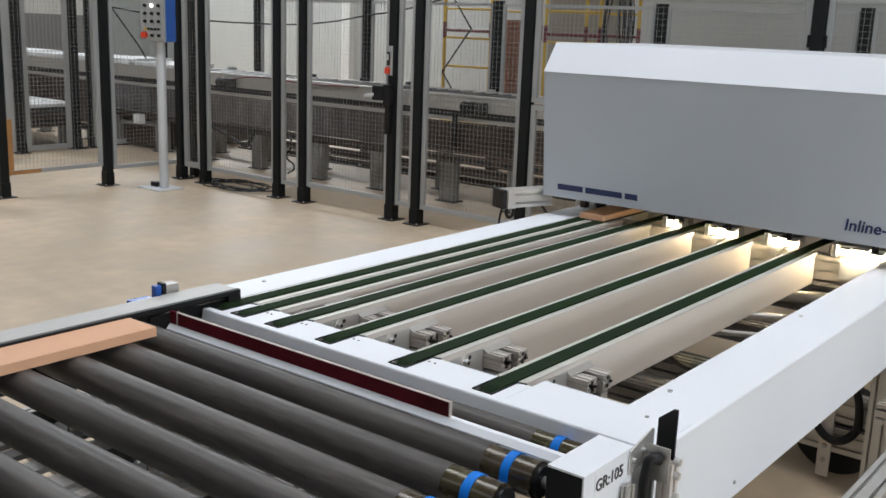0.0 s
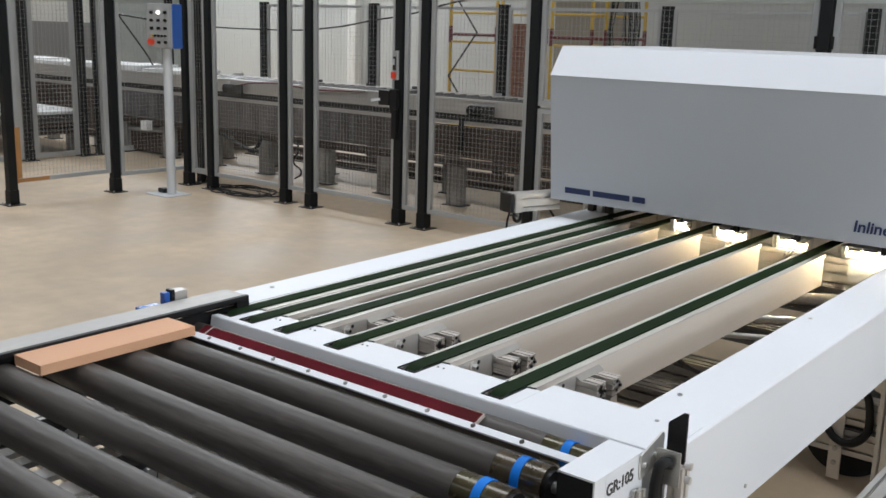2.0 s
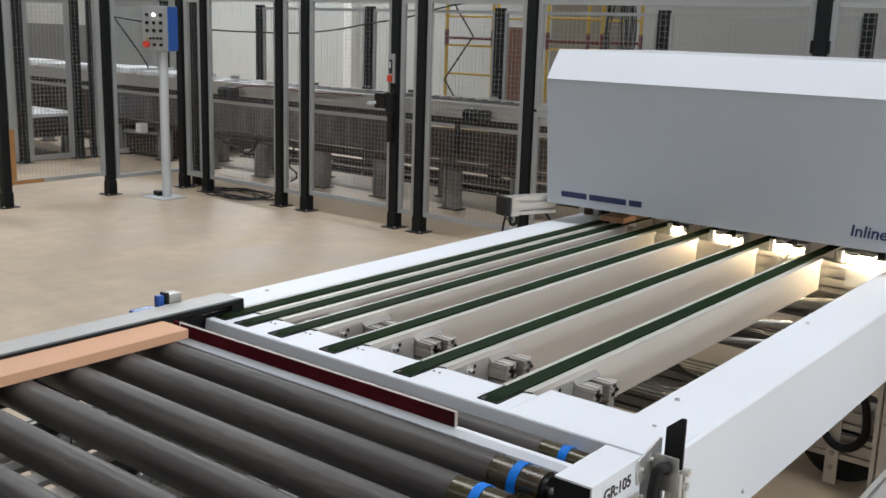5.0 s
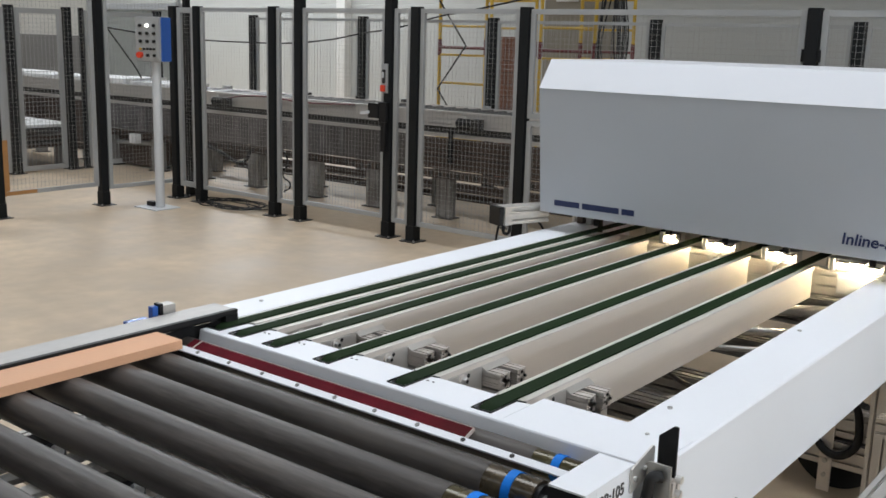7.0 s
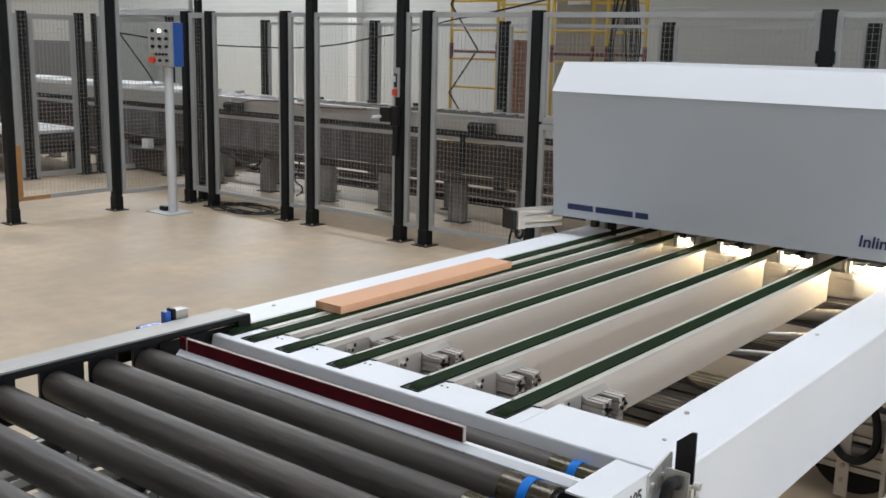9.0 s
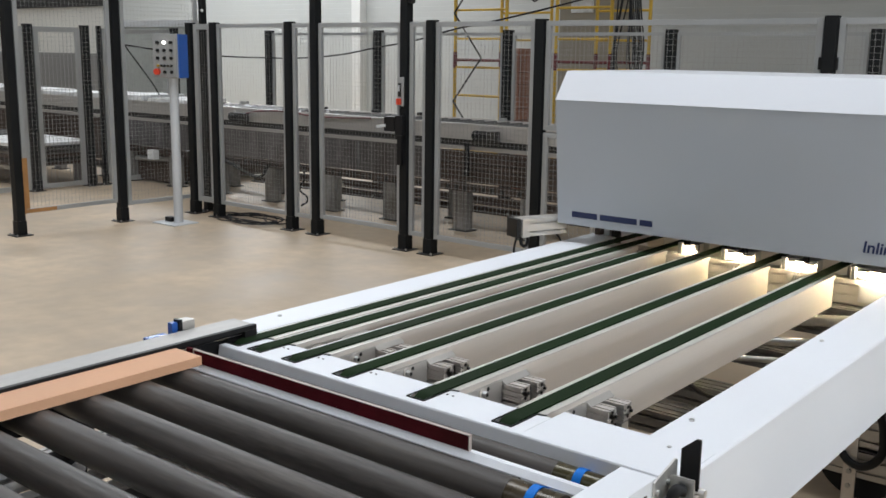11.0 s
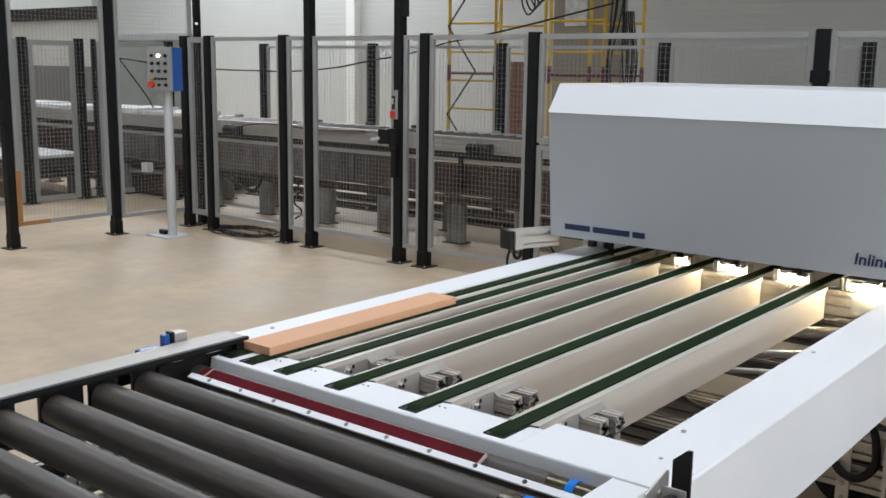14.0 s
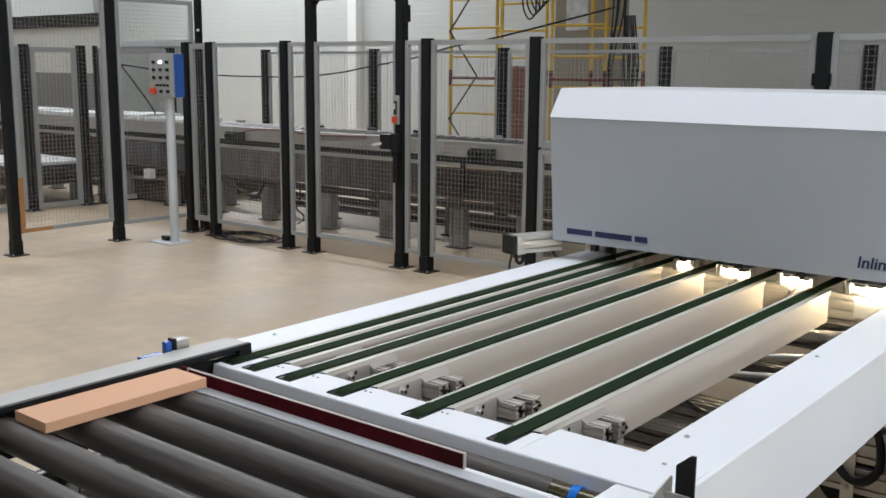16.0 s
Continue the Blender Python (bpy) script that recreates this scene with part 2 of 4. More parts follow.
def tube_curve(name, points, r, mat, parent=None, label=""):
    cu = bpy.data.curves.new(name, "CURVE")
    cu.dimensions, cu.bevel_depth, cu.bevel_resolution = "3D", r, 2
    sp = cu.splines.new("BEZIER")
    sp.bezier_points.add(len(points) - 1)
    org = ORIGIN[parent.name] if parent else Vector()
    for bp, p in zip(sp.bezier_points, points):
        bp.co = Vector(p) - org
        bp.handle_left_type = bp.handle_right_type = "AUTO"
    dg = new(name, cu)
    me = bpy.data.meshes.new_from_object(dg.evaluated_get(bpy.context.evaluated_depsgraph_get()))
    bpy.data.objects.remove(dg)
    me.materials.clear()
    me.materials.append(mat)
    ob = new(name, me)
    if parent:
        ob.parent = parent
    ORIGIN[ob.name] = org
    return tagged(ob, label)


def lettering(name, text, size, m, mat, parent, label="", bold=0.0, slant=0.0):
    cu = bpy.data.curves.new(name, "FONT")
    cu.body, cu.size, cu.extrude, cu.offset, cu.shear = text, size, 0.0006, bold, slant
    tmp = new(name, cu)
    bpy.context.view_layer.update()
    me = bpy.data.meshes.new_from_object(tmp.evaluated_get(bpy.context.evaluated_depsgraph_get()))
    bpy.data.objects.remove(tmp)
    me.transform(Matrix.Translation(-ORIGIN[parent.name]) @ m)
    me.materials.clear()
    me.materials.append(mat)
    ob = new(name, me)
    ob.parent = parent
    ORIGIN[ob.name] = ORIGIN[parent.name]
    return tagged(ob, label)


# ---- hall ----
def hall():
    x0, x1, y0, y1, h = HALL
    part("floor", box(x0, y0, -0.2, x1, y1, 0.0), CONCRETE)
    tagged(bpy.data.objects["floor"], "beige sealed concrete factory floor with faint stains", "floor", kind="structure")
    # north wall: ribbed sheets under and beside a glazed band
    def ribbed(name, xa, xb, za, zb, y, mat, label):
        bm, pitch = bmesh.new(), 0.11
        pts, z = [(y + 0.15, za)], za
        while z < zb - 0.001:
            t = min(z + pitch, zb)
            pts += [(y, z), (y, t - 0.022), (y + 0.0022, t - 0.014), (y + 0.0022, t)]
            z = t
        pts.append((y + 0.15, zb))
        extrude(pts, "x", xa, xb, bm)
        tagged(part(name, bm, mat), label, "wall", kind="structure")
    ribbed("wall_north", x0, x1, 0.0, h, y1, WALL_SHEET, "white wall of horizontally ribbed metal sheet")
    # glowing window band out of view, assumed to go with the east fill
    east = thing("assumed_window", (x1, -1.0, 2.0), "unseen frosted window band added to light the hall", "window", kind="structure")
    for i in range(8):
        a = -8.0 + 14.0 * i / 8
        part("pane", box(x1 - 0.06, a + 0.03, 2.05, x1 - 0.05, a + 1.72, 5.15), FILL_PANE_GLOW, east)
        part("mullion", box(x1 - 0.1, a - 0.03, 2.0, x1 - 0.002, a + 0.025, 5.2), FENCE_GREY, east)
    part("sill", box(x1 - 0.12, -8.1, 1.94, x1 - 0.002, 6.1, 1.995), FENCE_GREY, east)
    for name, b in (("wall_south", (x0, y0 - 0.2, 0, x1, y0, h)), ("wall_east", (x1, y0, 0, x1 + 0.2, y1, h)), ("wall_west", (x0 - 0.2, y0, 0, x0, y1, h))):
        tagged(part(name, box(*b), WALL_SHEET), "plain white sheet metal hall wall", "wall", kind="structure")
    tagged(part("wall_column", box(-0.12, y1 - 0.2, 0, 0.16, y1 - 0.004, h), CEIL, bevel=0.01), "pale steel column against the hall wall", "column", kind="structure")
    tagged(part("wall_column", box(-14.2, y1 - 0.2, 0, -13.95, y1 - 0.004, h), CEIL, bevel=0.01), "pale steel column against the hall wall", "column", kind="structure")
    # ceiling left open above the long assumed roof lamps
    bm = bmesh.new()
    y = y0
    for yc, xa, xb, _ in ROOF_FILLS:
        box(x0, y, h, x1, yc - 1.1, h + 0.2, bm)
        box(x0, yc - 1.1, h, xa, yc + 1.1, h + 0.2, bm)
        box(xb, yc - 1.1, h, x1, yc + 1.1, h + 0.2, bm)
        y = yc + 1.1
    box(x0, y, h, x1, y1, h + 0.2, bm)
    tagged(part("ceiling", bm, CEIL), "pale sheet ceiling open above the added roof lamps", "ceiling", kind="structure")
    # grey partition in the far corner
    tagged(part("partition_wall", box(-23.5, 8.6, 0, -15.2, 8.8, 2.45), GREYWALL), "low pale beige partition wall in the far corner", "wall", kind="structure")
    tagged(part("partition_band", box(-23.5, 8.575, 0, -15.2, 8.597, 1.62), SLATE_BAND), "grey lower band of the partition", "trim", kind="structure")
    tagged(part("partition_panel", box(-15.19, 8.62, 0, -12.72, 8.78, 2.08), GREEN_PANEL, bevel=0.01), "glossy grey-green sheet panel beside the partition", "wall panel", kind="structure")
    tagged(part("panel_trim", box(-15.19, 8.60, 2.083, -12.72, 8.80, 2.19), PALE_POLE, bevel=0.005), "pale blue-grey cap on the sheet panel", "trim", kind="structure")
    tagged(part("partition_trim", box(-23.5, 8.55, 2.45, -15.2, 8.85, 2.68), DARK, bevel=0.005), "dark cap along the grey partition", "trim", kind="structure")


# ---- belt table ----
BELTS = (-1.214, -1.119, -0.976, -0.776, -0.514, -0.251)
TOP = 0.9


def belt_table():
    t = thing("belt_conveyor", (-0.6, 0.0, 0.0), "white conveyor table with six narrow green belts on aluminium beams", "conveyor")
    # front rail: folded white sheet with a slot for each belt
    rail = part("front_rail", box(-1.24, -0.027, TOP - 0.004, 0.205, -0.008, TOP), WHITE, t)
    edges = [-1.24]
    for x in BELTS:
        edges += [x - 0.030, x + 0.030]
    edges.append(-0.185)
    for a, b in zip(edges[::2], edges[1::2]):
        if b - a > 0.004:
            tab = part("rail_tab", box(a, -0.008, TOP - 0.004, b, 0.105, TOP), WHITE, rail)
            for x in (a + 0.012, a + 0.03):
                if b - a > 0.06:
                    part("tab_rivet", rod((x, 0.07, TOP), (x, 0.07, TOP + 0.0015), 0.003, 8), DARK, rail)
    part("rail_tab", box(-0.184, -0.008, TOP - 0.004, 0.2, 0.16, TOP), WHITE, rail)
    nose = [(-0.0265, TOP), (-0.0285, TOP - 0.0012), (-0.030, TOP - 0.004), (-0.037, 0.856), (-0.037, 0.76), (-0.034, 0.76), (-0.034, 0.856), (-0.0275, TOP - 0.0045)]
    part("front_face", extrude(nose, "x", -1.243, 0.2), WHITE, rail, "rounded front face of the rail", smooth=False)
    part("inner_lip", box(-1.24, 0.10, 0.85, -0.185, 0.1045, TOP - 0.005), WHITE, rail)
    r = part("side_rail", extrude([(0.04, TOP - 0.002), (0.205, TOP - 0.002), (0.209, TOP - 0.006), (0.209, 0.632), (0.204, 0.632), (0.204, TOP - 0.008), (0.045, TOP - 0.008), (0.045, 0.84), (0.04, 0.84)], "y", -0.026, 6.9), WHITE, t, "wide folded white side rail")
    for y in (0.312, 1.2, 2.1):
        part("screw", rod((0.072, y, TOP - 0.002), (0.072, y, TOP + 0.002), 0.0065, 12), BRIGHT_STEEL, r)
    part("screw", rod((0.108, 0.125, TOP - 0.002), (0.108, 0.125, TOP + 0.002), 0.005, 12), STEEL, r)
    part("rivet", rod((0.208, 0.42, 0.672), (0.213, 0.42, 0.672), 0.005, 10), STEEL, r)
    l = part("side_rail", extrude([(-1.40, TOP), (-1.262, TOP), (-1.262, TOP - 0.06), (-1.267, TOP - 0.06), (-1.267, TOP - 0.006), (-1.395, TOP - 0.006), (-1.395, 0.65), (-1.40, 0.65)], "y", 0.13, 6.9), WHITE, t, "folded white side rail")
    part("screw", rod((-1.352, 0.30, TOP), (-1.352, 0.30, TOP + 0.004), 0.007, 12), STEEL, l)
    # beams with their belts
    for i, x in enumerate(BELTS):
        w = 0.046
        top = TOP - 0.003
        sec = [(x - w, top), (x - w, top - 0.125), (x + w - 0.006, top - 0.125), (x + w - 0.006, top - 0.014), (x + w, top - 0.012), (x + w, top),
               (x + 0.026, top), (x + 0.026, top - 0.004), (x - 0.026, top - 0.004), (x - 0.026, top)]
        beam = part("beam", extrude(sec, "y", 0.112, 2.17), BEAM, t, "aluminium beam under a belt")
        part("beam", extrude(sec, "y", 2.62, 6.8), BEAM, t)
        for s in (-1, 1):
            part("belt_guide", box(x + s * 0.0325 - 0.0078, 0.113, top + 0.0002, x + s * 0.0325 + 0.0078, 2.169, top + 0.0028), GUIDE_PALE, beam, "pale green belt guide strip")
        # the belt turns down over a roller at the front
        r, fy = 0.05, 0.047
        arc = [(fy + r * math.cos(radians(180 - 9 * k)), TOP + 0.004 - r + r * math.sin(radians(180 - 9 * k))) for k in range(11)]
        back = [(fy + (r - 0.0045) * math.cos(radians(90 + 9 * k)), TOP + 0.004 - r + (r - 0.0045) * math.sin(radians(90 + 9 * k))) for k in range(1, 11)]
        outer = [(fy - r, TOP - 0.10)] + arc + [(6.8, TOP + 0.004)]
        inner = [(6.8, TOP - 0.0005), (fy, TOP - 0.0005)] + back + [(fy - r + 0.0045, TOP - 0.10)]
        part("belt", extrude(outer + inner, "x", x - 0.0225, x + 0.0225), BELT, beam, "dark green belt", smooth=True)
        part("pulley", rod((x - 0.02, fy, TOP + 0.004 - r), (x + 0.02, fy, TOP + 0.004 - r), r - 0.0052, 24), DARK, beam, smooth=True)
        # black slot edging beside the belt
        for s in (-1, 1):
            e = x + s * 0.0275
            part("slot_edge", rod((e, -0.005, TOP + 0.001), (e, 0.10, TOP + 0.001), 0.0022, 8), BLACK, beam, smooth=True)
        part("slot_edge", rod((x - 0.0275, -0.0055, TOP + 0.001), (x + 0.0275, -0.0055, TOP + 0.001), 0.0024, 8), BLACK, beam, smooth=True)
        part("slot_edge", rod((x + 0.0275, 0.10, TOP + 0.001), (x + 0.052, 0.106, TOP + 0.001), 0.0022, 8), BLACK, beam, smooth=True)
        # highlight along the flange edge, built as a thin paler strip
        part("flange_edge", box(x + w - 0.0052, 0.113, top + 0.0002, x + w + 0.0008, 2.169, top + 0.0042), BLOCK_ALU, beam, "thin pale strip painting the highlight on the flange edge")
        if i == 0:
            continue
        # slotted block and bolted plate on the beam's flank
        long = 0.062 if i > 2 else 0.045
        out = x + w + long
        block = part("mount_block", profile("x", 0.297, 0.830, 0.342, 0.872, x + w - 0.005, out, 0.0225), BLOCK_ALU, beam, "slotted aluminium mounting block")
        part("rear_section", profile("x", 0.364, 0.828, 0.405, 0.872, x + w - 0.005, out + 0.008, 0.0225), BLOCK_ALU, block)
        part("lower_plate", box(x + w - 0.005, 0.300, 0.775, out - 0.006, 0.339, 0.822), ALU, block, bevel=0.002)
        part("lower_plate", box(x + w - 0.005, 0.367, 0.775, out + 0.002, 0.402, 0.820), ALU, block, bevel=0.002)
        part("gap_shim", box(x + w - 0.005, 0.3425, 0.78, out - 0.012, 0.3635, 0.862), DARK, block)
        for yy, ex in ((0.320, out), (0.385, out + 0.008)):
            for zz in (0.839, 0.862):
                part("bore", rod((ex - 0.002, yy, zz), (ex + 0.001, yy, zz), 0.005, 12), DARK, block)
            part("set_screw", rod((ex, yy + 0.012, 0.850), (ex + 0.006, yy + 0.012, 0.850), 0.004, 8), DARK, block)
        part("fairing", extrude([(x + w - 0.004, 0.888), (x + w + 0.016, 0.8745), (x + w + 0.016, 0.8728), (x + w - 0.004, 0.868)], "y", 0.293, 0.41), ALU, beam, "pale fairing from the flange to the block", bevel=0.002)
        part("side_plate", box(x + w - 0.005, 0.113, 0.79, x + w + 0.003, 0.294, 0.884), ALU, beam)
        bolt = part("bolt", rod((x + w + 0.003, 0.205, 0.868), (x + w + 0.020, 0.205, 0.868), 0.0095, 6), STEEL, beam)
        part("washer", rod((x + w + 0.002, 0.205, 0.868), (x + w + 0.008, 0.205, 0.868), 0.0155, 18), BLOCK_ALU, bolt)
        part("socket", rod((x + w + 0.0195, 0.205, 0.868), (x + w + 0.0206, 0.205, 0.868), 0.0055, 6), BLACK, bolt)
        part("plate_hole", rod((x + w + 0.002, 0.232, 0.874), (x + w + 0.0036, 0.232, 0.874), 0.006, 12), BLACK, beam)
    # cross members and legs
    # SHEEN_METAL on these and the lower members paints in the under-table shade
    for y in (0.225, 2.20):
        part("cross_member", profile("x", y, 0.64, y + 0.16, 0.762, -1.38, 0.19), SHEEN_METAL, t)
    part("cross_member", profile("x", 2.285, 0.70, 2.355, 0.868, -1.25, 0.03), ALU, t)
    for y, z in ((0.95, 0.42), (1.3, 0.42), (1.72, 0.40), (2.05, 0.5)):
        part("lower_member", profile("x", y, z, y + 0.12, z + 0.08, -1.38, -0.27), SHEEN_METAL, t)
    for x in (-1.38, 0.105):
        for y in (0.225, 2.0, 6.5):
            part("leg", profile("z", x, y, x + 0.08, y + 0.08, 0.02, 0.68), ALU, t)
            part("foot", rod((x + 0.04, y + 0.04, 0.0), (x + 0.04, y + 0.04, 0.022), 0.045, 20), BLACK, t)
    for z in (0.125, 0.255):
        part("base_member", profile("x", 2.10, z, 2.18, z + 0.105, -1.38, 1.0, 0.05), ALU, t)
    part("hanger_plate", box(-0.085, 2.085, 0.02, -0.035, 2.093, 0.60), BLOCK_ALU, t, bevel=0.002)
    for z in (0.09, 0.15):
        part("bolt", rod((-0.06, 2.085, z), (-0.06, 2.076, z), 0.01, 6), STEEL, t)
    for a, b in (((0.395, 0.5), (0.47, 0.6)),):
        part("outrigger", profile("y", a[0], a[1], b[0], b[1], 0.2, 1.9, 0.037), ALU, t, "slotted outrigger beam")
        for y in (0.3, 1.75):
            part("outrigger_leg", profile("z", a[0] + 0.004, y, b[0] - 0.004, y + 0.066, 0.0, a[1] - 0.001, 0.033), ALU, t)
            part("outrigger_tie", profile("x", y, 0.42, y + 0.06, 0.49, 0.19, a[0] + 0.003, 0.03), ALU, t)
    w = part("drive_wheel", rod((-0.05, 2.19, 0.175), (-0.05, 2.32, 0.175), 0.175, 48), BLACK, t, "black drum wheel under the table", smooth=True)
    for k in range(48):
        a = 2 * math.pi * k / 48
        part("tread_lug", rod((-0.05 + 0.174 * math.cos(a), 2.192, 0.176 + 0.1735 * math.sin(a)), (-0.05 + 0.174 * math.cos(a), 2.318, 0.176 + 0.1735 * math.sin(a)), 0.004, 6), BLACK, w)
    part("hub", rod((-0.05, 2.185, 0.175), (-0.05, 2.1895, 0.175), 0.05, 24), STEEL, w)
    tube_curve("hose", [(-0.20, 2.07, 0.40), (-0.12, 2.07, 0.27), (-0.03, 2.06, 0.19), (0.045, 2.06, 0.23), (0.06, 2.06, 0.33), (0.02, 2.06, 0.45), (-0.06, 2.06, 0.55)], 0.0165, BLACK, t, "black air hose")
    tube_curve("cable", [(-0.30, 1.0, 0.76), (-0.24, 1.15, 0.66), (-0.12, 1.35, 0.62), (-0.02, 1.4, 0.70)], 0.008, BLACK, t, "black cable")
    tube_curve("cable", [(-0.16, 1.5, 0.60), (-0.14, 1.6, 0.53), (-0.05, 1.7, 0.54), (0.02, 1.8, 0.62)], 0.008, BLACK, t)
    part("tie_rod", rod((-0.5, 2.0, 0.62), (0.1, 2.15, 0.66), 0.018, 14), STEEL, t, smooth=True)
    part("tie_rod", rod((-0.5, 1.85, 0.58), (0.1, 2.0, 0.62), 0.012, 14), STEEL, t, smooth=True)
    part("cylinder", rod((-0.35, 2.15, 0.70), (-0.12, 2.19, 0.72), 0.024, 16), STEEL, t, "small pneumatic cylinder", smooth=True)
    # lamp fittings between the beams
    gaps = [(a + 0.062, b - 0.062) for a, b in zip(BELTS[2:], BELTS[3:])] + [(BELTS[-1] + 0.075, 0.03)]
    for k, (a, b) in enumerate(gaps):
        lamp = part("lamp_fitting", box(a, 2.275, 0.872, b, 2.34, 0.925), STEEL, t, "bright warm lamp fitting", bevel=0.004)
        for u, v, zz in ((0.18, 0.34, 0.912), (0.42, 0.66, 0.917), (0.70, 0.93, 0.908)):
            part("diffuser", box(a + u * (b - a), 2.242, 0.893, a + v * (b - a), 2.2475, zz), LAMP_GLOW, lamp, "glowing warm diffuser", bevel=0.002)
            part("shade_lip", box(a + u * (b - a) - 0.004, 2.238, zz + 0.001, a + v * (b - a) + 0.004, 2.274, zz + 0.005), STEEL, lamp)
        part("clamp_knob", rod((a + 0.02, 2.225, 0.885), (a + 0.02, 2.225, 0.935), 0.012, 14), STEEL, lamp, smooth=True)
        # lit cast lugs that hang under the lamp
        if k < len(gaps) - 1:
            part("clamp_lug", extrude([(a + 0.012, 0.872), (a + 0.075, 0.872), (a + 0.062, 0.85), (a + 0.05, 0.855), (a + 0.046, 0.835), (a + 0.03, 0.825), (a + 0.018, 0.833), (a + 0.02, 0.85)], "y", 2.262, 2.29), STEEL, lamp, "cast steel clamp lug", bevel=0.003)
            part("clamp_lug", extrude([(b - 0.05, 0.872), (b - 0.008, 0.872), (b - 0.014, 0.845), (b - 0.038, 0.84)], "y", 2.262, 2.29), STEEL, lamp, bevel=0.003)
        if k < len(gaps) - 1:
            part("terminal", box(a + 0.07, 2.255, 0.90, a + 0.09, 2.268, 0.93), BLACK, lamp, bevel=0.003)
        if k == len(gaps) - 1:
            part("reflector", box(a + 0.035, 2.262, 0.785, b, 2.268, 0.871), PALE_POLE, lamp, "pale lit reflector plate", bevel=0.002)
        part("terminal", box(b - 0.055, 2.25, 0.915, b - 0.03, 2.268, 0.94), BLACK, lamp, bevel=0.003)
    # black plate and steel bracket on the near corner
    part("sensor_plate", extrude([(0.210, 0.84), (0.250, 0.84), (0.250, 1.0), (0.240, 1.0), (0.210, 0.974)], "y", -0.034, -0.028), BLACK, t, "small upright black plate")
    b = part("bracket", extrude([(0.208, 0.862), (0.262, 0.862), (0.262, 0.935), (0.214, 0.935), (0.208, 0.928)], "y", -0.080, -0.075), STEEL, t, "steel bracket with bolts", bevel=0.001)
    part("flange", extrude([(-0.134, 0.882), (-0.038, 0.896), (-0.038, 0.950), (-0.046, 0.956), (-0.134, 0.932)], "x", 0.2015, 0.206), BRIGHT_STEEL, b, "bright slanted flange", bevel=0.001)
    for y, z in ((-0.08, 0.918), (-0.12, 0.908)):
        part("flange_bolt", rod((0.2055, y, z), (0.211, y, z), 0.006, 8), STEEL, b)
    tube_curve("hose_end", [(0.226, -0.104, 0.62), (0.226, -0.104, 0.80), (0.227, -0.103, 0.885), (0.233, -0.095, 0.912), (0.243, -0.082, 0.910)], 0.0125, BLACK, b, "dark bent hose")
    part("upright", profile("z", 0.236, -0.074, 0.266, -0.04, 0.3, 0.90, 0.03), BLOCK_ALU, b)
    part("upright", profile("z", 0.2065, -0.165, 0.222, -0.138, 0.3, 0.870, 0.03), ALU, b)
    for z in (0.875, 0.845, 0.80, 0.77):
        part("screw", rod((0.264, -0.058, z + 0.03), (0.277, -0.058, z + 0.03), 0.008, 10), BRIGHT_STEEL, b)


